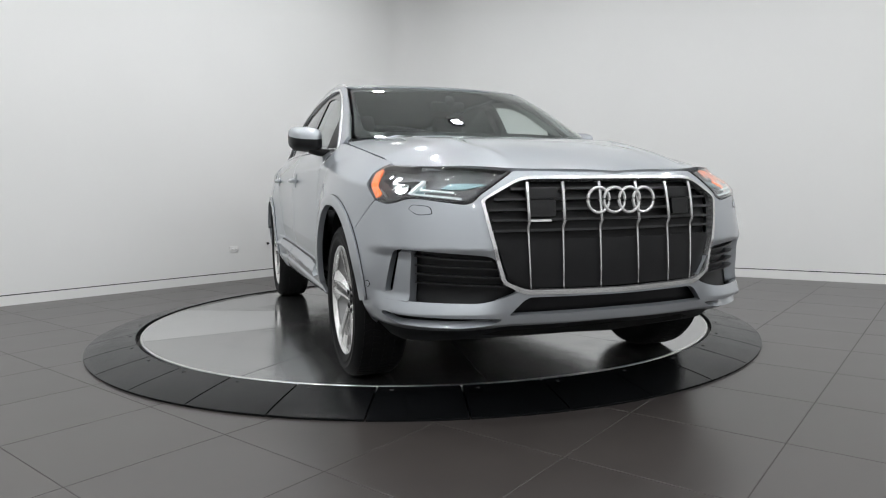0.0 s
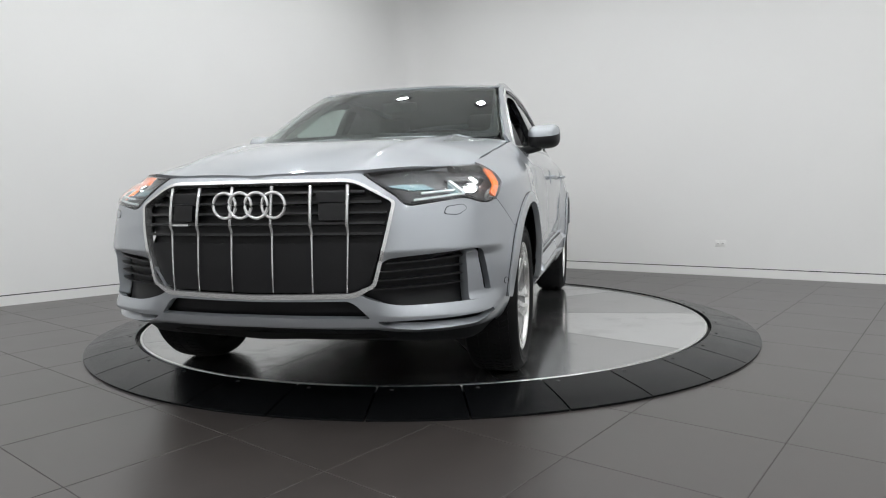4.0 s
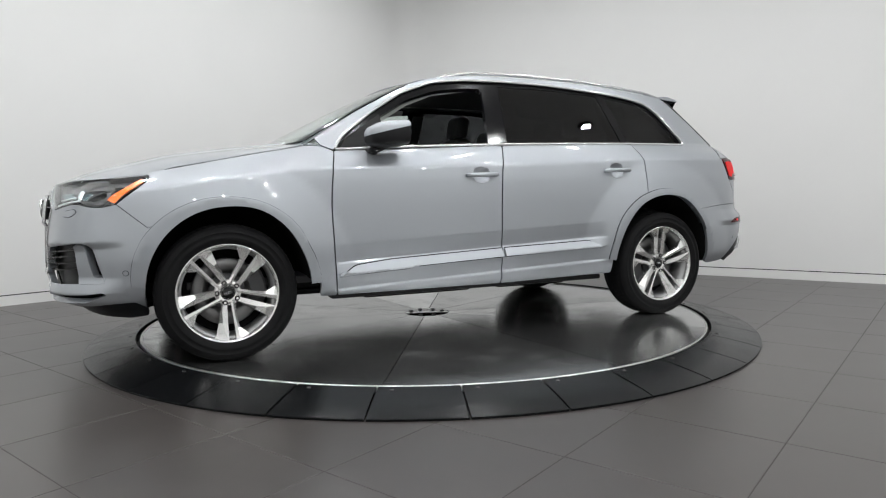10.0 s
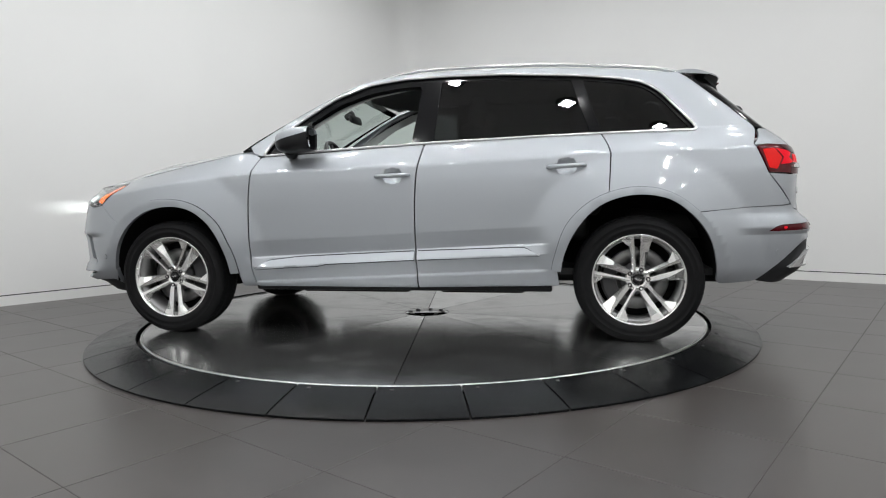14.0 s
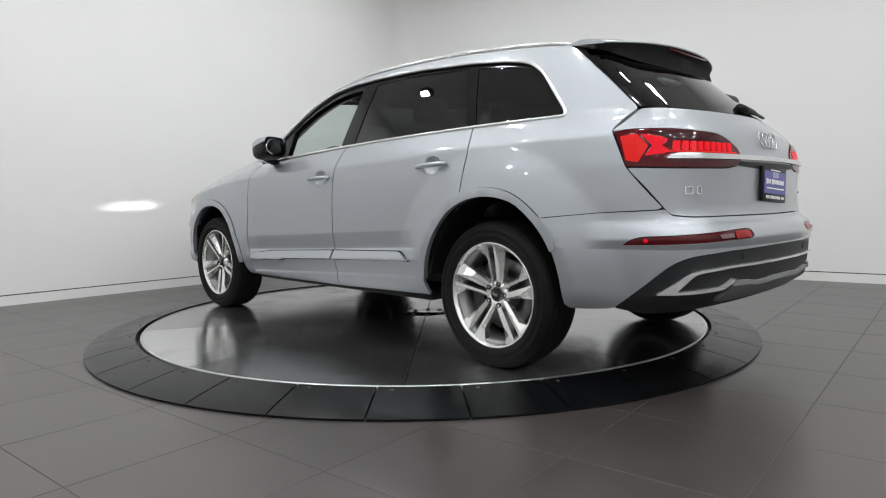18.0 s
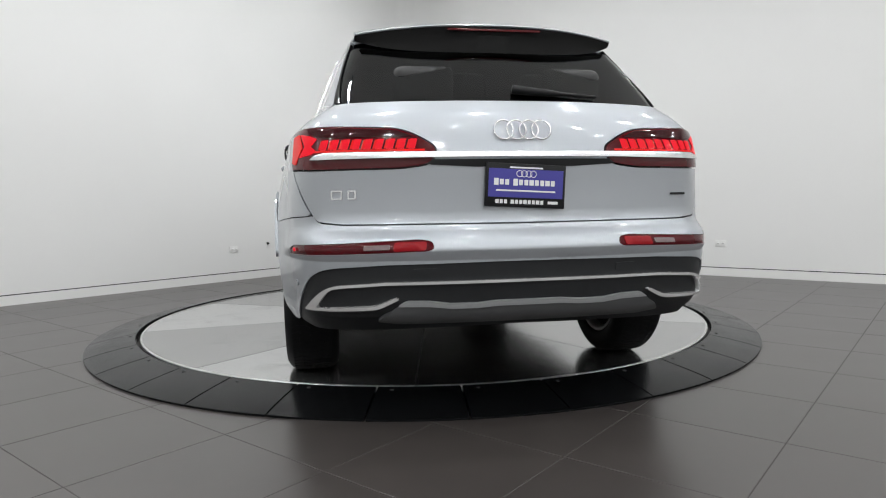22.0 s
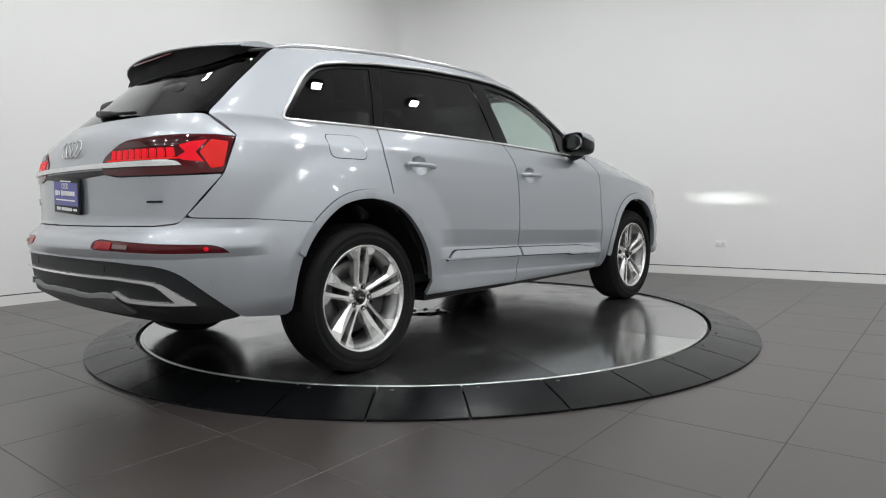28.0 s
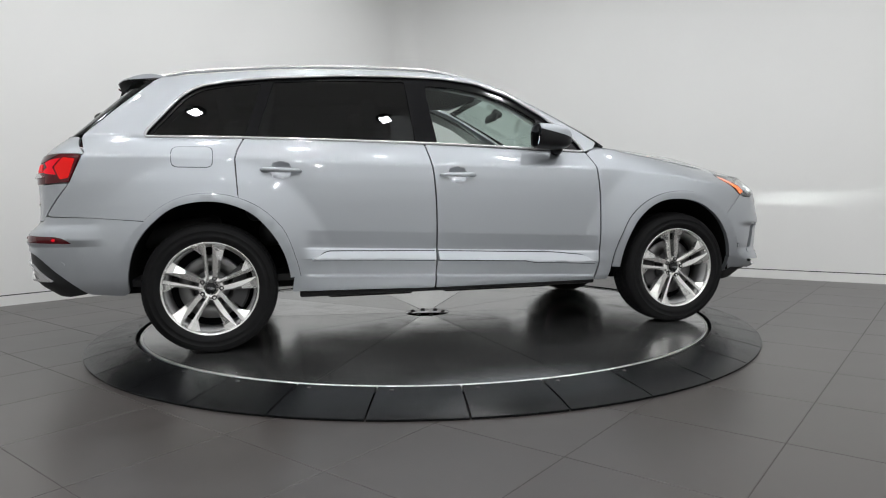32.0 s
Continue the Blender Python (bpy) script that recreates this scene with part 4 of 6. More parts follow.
both("parking_sensor", nose_pt, [(0.936 + 0.011 * math.cos(a), 0.563 + 0.012 * math.sin(a), 0) for a in np.linspace(0, 2 * math.pi, 13)[:-1]], PAINT, step=0.02, out=0.003, depth=0.006, r=0)

# grille: frame, backing, slats, bars, rings
grille = skin("grille", nose_pt, sym([(0, 0.985), (0.37, 0.985), (0.49, 0.90), (0.45, 0.735), (0.415, 0.585), (0.35, 0.55), (0, 0.545)]), BLACK, step=0.06, out=-0.045, depth=0, label="black radiator grille with silver bars")
skin("frame", nose_pt, sym(GRILLE_O), CHROME, grille, holes=[sym(GRILLE_I)], step=0.03, depth=0.035, out=0.006, r=0.01, label="satin silver grille frame")
skin("lower_panel", nose_pt, sym([(0, 0.748), (0.447, 0.748), (0.408, 0.585), (0.345, 0.560), (0, 0.553)]), BLACK, grille, step=0.05, out=-0.014, depth=0.01, r=0.01)
for i, z in enumerate((0.948, 0.907, 0.866, 0.825, 0.784)):
    w = 0.36 + (0.975 - z) * 1.35 if z > 0.90 else 0.475 - (0.9 - z) * 0.22
    w = min(w, 0.472)
    skin("slat", nose_pt, [(-w, z - 0.005), (w, z - 0.005), (w, z + 0.005), (-w, z + 0.005)], SLAT, grille, step=0.06, out=-0.012, depth=0.03, r=0)
for y in (0.085, 0.242, 0.394):
    for s in (1, -1):
        bm = bmesh.new()
        pts = []
        for z in (0.970, 0.93, 0.87, 0.815, 0.795, 0.77, 0.70, 0.62, 0.556):
            c0 = math.atan2(y - 0.004 * (0.97 - z) * 10 * (y > 0.3), 2.39 - 1.3)
            q = nose_pt(c0, z)
            o = 0.010 if z > 0.81 else -0.004
            pts.append((float(q[0]) + o, s * float(q[1]), z - ZD))
        tube(bm, pts, [0.0070, 0.0070, 0.0068, 0.0064, 0.0058, 0.0048, 0.0040, 0.0036, 0.0036], 6)
        part("vertical_bar", shade(bm), CHROME, grille)
for s in (1, -1):
    skin("sensor_window", nose_pt, [(s * a, z) for a, z in ((0.235, 0.945), (0.345, 0.945), (0.345, 0.905), (0.235, 0.905))], BLACK, grille, step=0.05, out=0.002, depth=0.03, r=0.008)
    skin("sensor_window", nose_pt, [(s * a, z) for a, z in ((0.245, 0.900), (0.335, 0.900), (0.335, 0.835), (0.245, 0.835))], GLOSSBLACK, grille, step=0.05, out=0.004, depth=0.03, r=0.008)
skin("badge_bar", nose_pt, [(-0.345, 0.816), (-0.262, 0.816), (-0.262, 0.824), (-0.345, 0.824)], CHROME, grille, step=0.03, out=0.004, depth=0.015, r=0)
for i in range(4):
    bm = bmesh.new()
    yy = (i - 1.5) * 0.0705
    q = nose_pt(yy / 1.115, 0.897)
    ring = [(float(q[0]) + 0.026 - 0.02 * abs(yy), yy + 0.0495 * math.cos(a), 0.897 - ZD + 0.0495 * math.sin(a)) for a in np.linspace(0, 2 * math.pi, 33)[:-1]]
    tube(bm, ring, 0.0064, 8, True)
    part("emblem_ring", shade(bm, 60), EMBLEM, grille, "chrome ring of the emblem")

# headlamps: dark bowl, light guides, amber marker, projector, clear lens
PROJ = (0.805, 0.972)
lamps_f = both("headlamp", nose_pt, HEAD, BOWL, holes=[[(PROJ[0] - 0.012 + 0.038 * math.cos(a), PROJ[1] - 0.004 + 0.037 * math.sin(a), 0) for a in np.linspace(0, 2 * math.pi, 21)[:-1]]], step=0.04, out=-0.04, depth=0, label="headlamp with clear lens, lit")
both("housing", nose_pt, HEAD, BLACK, holes=[[(p[0] * 0.955 + 0.034, (p[1] - 0.965) * 0.92 + 0.9695, *p[2:]) for p in HEAD]], parents=lamps_f, step=0.03, out=-0.006, depth=0.03)
both("light_guide", nose_pt, [(0.56, 0.906), (0.735, 0.931), (0.735, 0.9385), (0.56, 0.9135)], DRL, parents=lamps_f, step=0.03, out=-0.008, depth=0.01, r=0)
both("light_guide", nose_pt, [(0.585, 0.933), (0.702, 0.950), (0.702, 0.957), (0.585, 0.940)], DRL, parents=lamps_f, step=0.03, out=-0.010, depth=0.01, r=0)
both("light_guide", nose_pt, [(0.735, 0.929), (0.744, 0.937), (0.708, 0.992), (0.694, 0.990), (0.718, 0.955)], DRL, parents=lamps_f, step=0.03, out=-0.010, depth=0.012, r=0)
both("lamp_trim", nose_pt, [(0.744, 0.930), (0.80, 0.910), (0.845, 0.911), (0.885, 0.955), (0.878, 0.960), (0.842, 0.918), (0.80, 0.917), (0.748, 0.940)], ALU_DARK, parents=lamps_f, step=0.03, out=-0.010, depth=0.012, r=0)
both("amber_marker", nose_pt, [(0.946, 1.046, 0.006), (0.974, 1.030, 0.006), (0.892, 0.917, 0.006), (0.862, 0.934, 0.006), (0.905, 0.985)], AMBER, parents=lamps_f, step=0.02, out=-0.003, depth=0.01)
both("reflector", nose_pt, [(0.475, 0.972), (0.525, 0.992), (0.610, 0.998), (0.640, 0.972), (0.560, 0.958)], GUIDE_BLUE, parents=lamps_f, step=0.02, out=-0.034, depth=0.006, r=0.006)
both("reflector", nose_pt, [(0.690, 0.948), (0.702, 0.998), (0.738, 1.000), (0.735, 0.952)], GUIDE_BLUE, parents=lamps_f, step=0.02, out=-0.036, depth=0.004, r=0.006)
both("lamp_brow", nose_pt, [(0.70, 1.016), (0.86, 1.034), (0.90, 1.020), (0.86, 1.006), (0.70, 1.004)], ALU_DARK, parents=lamps_f, step=0.03, out=-0.028, depth=0.010, r=0.006)
for s, par in ((1, lamps_f[0]), (-1, lamps_f[1])):
    # low beam: a bright source behind a shutter with a narrow slot, in a dark box
    q = nose_pt(*PROJ)
    bx, by, bz = float(q[0]) - 0.088, s * (float(q[1]) - 0.046), PROJ[1] - 0.004 - ZD
    for up in (1, -1):
        bm = bmesh.new()
        prism(bm, [(bx - 0.002, by - 0.036), (bx + 0.002, by - 0.036), (bx + 0.002, by + 0.036), (bx - 0.002, by + 0.036)], bz if up > 0 else bz - 0.034, bz + 0.026 if up > 0 else bz - 0.005)
        part("shutter", bm, LINER, par)
        bm = bmesh.new()
        zc = bz + (0.026 if up > 0 else -0.034)
        box(bm, (0.10, 0.074, 0.002), pose(bx - 0.05, by, zc))
        part("box_wall", bm, LINER, par)
        bm = bmesh.new()
        box(bm, (0.10, 0.002, 0.060), pose(bx - 0.05, by + up * 0.036, bz - 0.004))
        part("box_wall", bm, LINER, par)
        # lit halves of the lens above and below the slot
        bm = bmesh.new()
        arc_pts = [(0.031 * math.cos(a), 0.031 * math.sin(a)) for a in np.linspace(radians(16), radians(164), 13)]
        M = Matrix(((0, 0, 1, bx + 0.006), (1, 0, 0, by), (0, up, 0, bz - 0.002), (0, 0, 0, 1)))
        prism(bm, arc_pts, 0.0, 0.006, M)
        part("projector", shade(bm, 40), BEAM, par)
    bm = bmesh.new()
    box(bm, (0.004, 0.074, 0.060), pose(bx - 0.10, by, bz - 0.004))
    part("box_wall", bm, LINER, par)
    bm = bmesh.new()
    vs = [bm.verts.new(v) for v in ((bx - 0.08, by - 0.03, bz), (bx - 0.08, by + 0.03, bz), (bx - 0.08, by + 0.03, bz + 0.002), (bx - 0.08, by - 0.03, bz + 0.002))]
    bm.faces.new(vs)
    part("light_source", bm, SOURCE, par)
    bm = bmesh.new()
    lathe(bm, [(0.0325, -0.004), (0.0335, 0.016), (0.036, 0.018), (0.038, 0.014), (0.038, -0.004)], 24, "Z", pose(bx + 0.004, by, bz - 0.001, 0, 90, 0))
    part("bezel", shade(bm), ALU_DARK, par)
for ob in both("lens", nose_pt, HEAD, LENS, parents=lamps_f, step=0.03, out=0.001, depth=0.003, back=True):
    ob.visible_shadow = False

# hood, windscreen, roof
HOOD = [(2.402, 0), (2.345, 0.40, 0.1), (2.205, 0.612, 0.1), (2.09, 0.692, 0.1), (1.985, 0.752, 0.08), (1.86, 0.783, 0.08), (1.65, 0.793, 0.1), (1.37, 0.805, 0.1), (1.12, 0.812, 0.05), (1.02, 0.79, 0.06), (1.06, 0.68, 0.1), (1.20, 0)]
skin("hood", hood_pt, symy(HOOD), PAINT, gap=0.0012, step=0.04, depth=0.02)
both("cowl_side", hood_pt, [(1.015, 0.80), (1.06, 0.69), (0.93, 0.70), (0.915, 0.80)], PAINT, step=0.04, depth=0.01, r=0.005)


def screen_pt(c, z):
    return end_pt(c, z, True, True)


SCREEN = [(0, 1.262), (0.30, 1.258), (0.485, 1.262, 0.03), (0.545, 1.445, 0.1), (0.628, 1.575, 0.1), (0.705, 1.652, 0.02), (0.40, 1.672), (0, 1.682)]
ws = skin("windscreen", screen_pt, sym(SCREEN), GLASS, step=0.05, depth=0.005, out=-0.002, back=True, label="clear greenish windscreen")
ws.visible_shadow = False
skin("screen_border", screen_pt, sym(SCREEN), GLOSSBLACK, holes=[sym([(0, 1.30), (0.30, 1.297), (0.46, 1.305, 0.03), (0.52, 1.445, 0.1), (0.603, 1.57, 0.1), (0.67, 1.632, 0.02), (0.40, 1.652), (0, 1.660)])], step=0.05, out=-0.008, depth=0.004)
ROOF = [(0.385, 0), (0.355, 0.35), (0.30, 0.56)] + [(x, float(side_pt(x, rail_z(x), True)[1]) - 0.002, 0) for x in np.linspace(0.22, -1.72, 12)] + [(-1.74, 0.3), (-1.76, 0)]
skin("roof", roof_pt, symy(ROOF), PAINT, step=0.06, depth=0.012, r=0.01)
skin("headliner", roof_pt, symy([(0.36, 0), (0.30, 0.35), (0.22, 0.52)] + [(x, float(side_pt(x, rail_z(x), True)[1]) - 0.03, 0) for x in np.linspace(0.15, -1.7, 10)] + [(-1.74, 0)]), HEADLINER, step=0.09, depth=0, out=-0.04, r=0)
for s in (1, -1):
    bm = bmesh.new()
    xs = np.linspace(0.10, -1.86, 26)
    pts = []
    for i, x in enumerate(xs):
        y = float(side_pt(x, rail_z(x), True)[1]) - 0.035
        lift = 0.024 * min(1, min(i, 25 - i) / 3.0)
        pts.append((x, s * y, float(rail_z(x)) + lift - ZD))
    tube(bm, pts, 0.0145, 8, flat=0.8)
    part("roof_rail", shade(bm, 60), CHROME, CAR, "satin aluminium roof rail")

# side windows
bp = dict(flip=True)
HOLE_F = [(0.545, 1.245, 0.02), (0.56, 1.43, 0.02), (0.37, 1.545, 0.06), (0.17, 1.615, 0.06), (-0.02, 1.642, 0.05), (-0.175, 1.647, 0.03), (-0.165, 1.50, 0.05), (-0.135, 1.266, 0.01)]
HOLE_R = [(-0.305, 1.668, 0.015), (-0.70, 1.667, 0.1), (-1.115, 1.645, 0.015), (-1.17, 1.47, 0.05), (-1.225, 1.302, 0.01), (-0.275, 1.276, 0.01)]
HOLE_Q = [(-1.185, 1.636, 0.01), (-1.39, 1.612, 0.05), (-1.535, 1.583, 0.05), (-1.625, 1.520, 0.05), (-1.715, 1.412), (-1.800, 1.314, 0.02), (-1.29, 1.304, 0.01), (-1.235, 1.47, 0.05)]
wf = both("window_frame", upper_pt, DLO, GLOSSBLACK, holes=[HOLE_F, HOLE_R, HOLE_Q], step=0.04, out=-0.012, depth=0.035, label="gloss black window surround", **bp)
for nm, h in (("rear_side_window", HOLE_R), ("quarter_window", HOLE_Q)):
    for ob in both(nm, upper_pt, h, PRIVACY, parents=wf, step=0.06, out=-0.016, depth=0.004, back=True, label="dark tinted side window", **bp):
        ob.visible_shadow = False
data = sheet(upper_pt, rounded(HOLE_F, 0.02), (), 0.06, 0.004, -0.018, True, True)
gl = part("front_side_window", mesh_of("front_side_window", data, True), GLASS, wf[1], "clear greenish front side window, closed")
gl.visible_shadow = False
both("sail_panel", upper_pt, [(0.835, 1.222), (0.79, 1.285), (0.56, 1.445), (0.545, 1.236)], BLACK, parents=wf, step=0.05, out=-0.010, depth=0.006, r=0.01, **bp)
# bright strip round the side windows
dl = rounded(DLO, 0.012)
dl = dense(dl, 0.05)
for i, s in enumerate((1, -1)):
    P = upper_pt(dl[:, 0], dl[:, 1])
    bm = bmesh.new()
    tube(bm, [(p[0], s * (p[1] + 0.003), p[2] - ZD) for p in P], 0.0085, 8, True)
    part("bright_strip", shade(bm, 70), EMBLEM, wf[i], "bright chrome strip round the side windows")
# inner pillar trim
both("pillar_trim", upper_pt, [(0.90, 1.255), (0.67, 1.435), (0.42, 1.565), (0.20, 1.66), (-0.1, 1.69), (-0.1, 1.655), (0.17, 1.61), (0.36, 1.535), (0.58, 1.40), (0.80, 1.25)], GREYTRIM, step=0.05, out=0.06, depth=0, flip=False)

# lower door trim strip, handles
TRIM_F = [(0.890, 0.482, 0.003), (0.80, 0.537, 0.03), (0.59, 0.561, 0.05), (-0.166, 0.595, 0.003), (-0.167, 0.545, 0.003), (0.40, 0.519, 0.01), (0.47, 0.505, 0.01), (0.59, 0.500, 0.01)]
TRIM_R = [(-0.188, 0.596, 0.003), (-0.844, 0.617, 0.03), (-0.930, 0.572, 0.003), (-0.70, 0.564, 0.01), (-0.60, 0.560, 0.01), (-0.188, 0.546, 0.003)]


def trim_pt(x, q):
    p = door_pt(x, q)
    p[..., 1] += 0.024 * np.clip((0.622 - np.asarray(q, float)) / 0.085, 0, 1.15)
    return p


for loop, par in ((TRIM_F, door_f), (TRIM_R, door_r)):
    sh = sheared(loop)
    # slightly larger black sheet draws the dark gap lines round the strip
    both("trim_gap_line", door_pt, [(p[0], p[1] + (0.006 if p[1] > 0.56 else -0.006), *p[2:]) for p in sh], BLACK, parents=par, rows=DOOR_ROWS, step=0.026, out=0.0022, depth=0.006, flip=True, r=0.004)
    both("door_trim", trim_pt, sh, PAINT, parents=par, rows=DOOR_ROWS, step=0.026, out=0.0045, depth=0.030, flip=True, r=0.004, label="raised silver trim strip")
for i, s in enumerate((1, -1)):
    for par, xa, xb, z in ((door_f[i], 0.075, -0.146, 1.061), (door_r[i], -0.975, -1.198, 1.094)):
        tilt = 0.010 if xa < 0 else 0.004
        n = 12
        bm = bmesh.new()
        pts, rr = [], []
        for k in range(n + 1):
            t = k / n
            x = xa + (xb - xa) * t
            q = side_pt(x, z)
            bow = 0.030 * (1 - (2 * t - 1) ** 4)
            pts.append((x, s * (float(q[1]) + 0.008 + bow), z + tilt * (t - 0.5) - ZD))
            rr.append(0.012 if 0 < k < n else 0.008)
        tube(bm, pts, rr, 10, flat=1.15)
        h = part("handle", shade(bm, 60), PAINT, par, "silver door handle")
        hh = HANDLES[0] if xa > 0 else HANDLES[1]
        data = sheet(dish_pt(hh), np.array([p[:2] for p in dish_loop(hh)]), (), 0.008, 0.0, 0.0, True)
        part("recess", mesh_of("recess", data, s < 0), PAINT, par)
    # fuel cap on the right, parking sensors
    if s < 0:
        data = sheet(side_pt, rounded([(-1.679, 1.228), (-1.461, 1.228), (-1.461, 1.112), (-1.677, 1.116)], 0.035), (), 0.03, 0.003, 0.0022, True)
        gp = sheet(side_pt, rounded([(-1.6825, 1.2315), (-1.4575, 1.2315), (-1.4575, 1.1085), (-1.6805, 1.1125)], 0.037), (), 0.03, 0.002, 0.0008, True)
        part("flap_gap", mesh_of("flap_gap", gp, True), BLACK, body_side[1])
        part("fuel_flap", mesh_of("fuel_flap", data, True), PAINT, body_side[1], "round-cornered fuel flap")

# mirrors
for i, s in enumerate((1, -1)):
    bm = bmesh.new()
    prof = [(0.0, 0.42), (0.015, 0.66), (0.05, 0.88), (0.095, 0.99), (0.14, 1.0), (0.19, 0.98), (0.232, 0.94), (0.243, 0.89), (0.232, 0.85)]
    rows = []
    for dx, k in prof:
        row = []
        for j in range(28):
            a = 2 * math.pi * j / 28
            cy, cz = math.copysign(abs(math.cos(a)) ** 0.58, math.cos(a)), math.copysign(abs(math.sin(a)) ** 0.58, math.sin(a))
            y = 0.966 + 0.098 * k * cy
            z = 1.284 + (0.073 * k * cz * (1.08 if cz < 0 else 1.0) + 0.006 * cy) + 0.018 * dx / 0.2
            row.append(bm.verts.new((0.715 - dx - 0.22 * (y - 0.93) * (1 - dx / 0.24), s * y, z - ZD)))
        rows.append(row)
    for a, b in zip(rows, rows[1:]):
        for j in range(28):
            bm.faces.new([a[j], a[(j + 1) % 28], b[(j + 1) % 28], b[j]])
    bm.faces.new(rows[0])
    bmesh.ops.recalc_face_normals(bm, faces=bm.faces)

    lo = bm.copy()
    cut, nrm = Vector((0.70, 0, 1.284 - ZD)), Vector((0.24, 0, 1)).normalized()
    for mesh_, keep_up in ((bm, True), (lo, False)):
        bmesh.ops.bisect_plane(mesh_, geom=list(mesh_.verts) + list(mesh_.edges) + list(mesh_.faces), plane_co=cut, plane_no=nrm, clear_inner=keep_up, clear_outer=not keep_up)
    mir = part("wing_mirror", shade(bm, 60), PAINT, CAR, "silver and black wing mirror")
    part("lower_shell", shade(lo, 60), BLACK, mir)
    bm = bmesh.new()
    lathe(bm, [(0.0005, 0.0), (0.9, 0.0), (1.0, 0.004)], 24, "Z", pose(0.482, s * 0.966, 1.303 - ZD, 0, 90, s * 14) @ Matrix.Diagonal((0.057, 0.082, 1, 1)))
    part("mirror_glass", bm, MIRROR, mir)
    bm = bmesh.new()
    tube(bm, [(0.655, s * 0.83, 1.205 - ZD), (0.645, s * 0.885, 1.208 - ZD), (0.625, s * 0.935, 1.235 - ZD)], [0.032, 0.034, 0.050], 12, flat=0.7)
    part("mirror_foot", shade(bm, 60), BLACK, mir)

# tail
TAIL_LAMP = [(0.798, 1.184, 0.006), (0.75, 1.192, 0.02), (0.61, 1.189, 0.05), (0.40, 1.177, 0.03), (0.343, 1.150, 0.03), (0.287, 1.110, 0.02), (0.284, 1.080, 0.02), (0.30, 1.045, 0.03), (0.385, 1.030, 0.03), (0.64, 1.028, 0.05), (0.768, 1.037, 0.006)]
HATCH = [(0, 1.297), (0.45, 1.299), (0.679, 1.299, 0.02), (0.8035, 1.196, 0.012), (0.801, 1.190), (0.75, 1.197, 0.02), (0.61, 1.194, 0.05), (0.40, 1.182, 0.03), (0.339, 1.154, 0.03), (0.282, 1.112, 0.02), (0.279, 1.078, 0.02), (0.296, 1.040, 0.03), (0.384, 1.025, 0.03), (0.64, 1.023, 0.05), (0.769, 1.031), (0.6615, 0.862, 0.02), (0.640, 0.828, 0.025), (0.55, 0.818), (0, 0.816)]
hatch = skin("tailgate", tail_pt, sym(HATCH), PAINT, gap=0.0015, step=0.035, depth=0.02, flip=True)
skin("plate_recess", tail_pt, sym([(0, 1.060), (0.32, 1.060), (0.30, 1.040), (0.16, 1.030), (0, 1.030)]), BLACK, hatch, step=0.04, depth=0.004, out=0.003, flip=True, r=0.006)
lamps_r = both("tail_lamp", tail_pt, TAIL_LAMP, REDLENS, step=0.03, depth=0.03, out=0.004, flip=True, label="lit red tail lamp")
for k in range(9):
    a = 0.345 + 0.0325 * k
    both("lit_segment", tail_pt, [(a, 1.100), (a + 0.020, 1.100), (a + 0.014, 1.138), (a - 0.006, 1.138)], REDGLOW, parents=lamps_r, step=0.02, depth=0.006, out=0.0068, flip=True, r=0.002)
    both("segment_gap", tail_pt, [(a + 0.020, 1.102), (a + 0.0265, 1.102), (a + 0.0205, 1.136), (a + 0.014, 1.136)], REDLIT, parents=lamps_r, step=0.02, depth=0.006, out=0.0056, flip=True, r=0)
both("lit_line", tail_pt, [(0.315, 1.091), (0.650, 1.091), (0.650, 1.0985), (0.315, 1.0985)], REDLIT, parents=lamps_r, step=0.04, depth=0.004, out=0.0060, flip=True, r=0)
both("lit_chamber", tail_pt, [(0.640, 1.100), (0.662, 1.118), (0.640, 1.146), (0.668, 1.158), (0.722, 1.170), (0.690, 1.120), (0.715, 1.078), (0.655, 1.086)], REDGLOW, parents=lamps_r, step=0.02, depth=0.006, out=0.0068, flip=True, r=0.004)
both("side_chamber", tail_pt, [(0.732, 1.172), (0.782, 1.165), (0.768, 1.060), (0.735, 1.052), (0.702, 1.119)], REDLIT, parents=lamps_r, step=0.02, depth=0.006, out=0.0065, flip=True, r=0.006)
both("upper_lens", tail_pt, [(0.352, 1.146), (0.40, 1.170), (0.60, 1.183), (0.70, 1.184), (0.645, 1.152), (0.60, 1.145)], GLOSSRED, parents=lamps_r, step=0.03, depth=0.004, out=0.0062, flip=True, r=0.006)
skin("bright_strip", tail_pt, sym([(0, 1.084), (0.30, 1.085), (0.61, 1.085), (0.64, 1.078, 0.004), (0.655, 1.064, 0.004), (0.62, 1.063), (0.30, 1.066), (0, 1.066)]), CHROME, hatch, step=0.03, depth=0.02, out=0.014, flip=True, r=0.004, label="long satin chrome strip")
for i in range(4):
    yy = (i - 1.5) * 0.050
    q = tail_pt(yy / 1.17, 1.17)
    bm = bmesh.new()
    ring = [(float(q[0]) - 0.008 + 0.27 * 0.037 * math.sin(a), yy + 0.038 * math.cos(a), 1.172 - ZD + 0.037 * math.sin(a)) for a in np.linspace(0, 2 * math.pi, 33)[:-1]]
    tube(bm, ring, 0.0036, 8, True)
    part("emblem_ring", shade(bm, 60), CHROME, hatch, "chrome ring of the emblem")
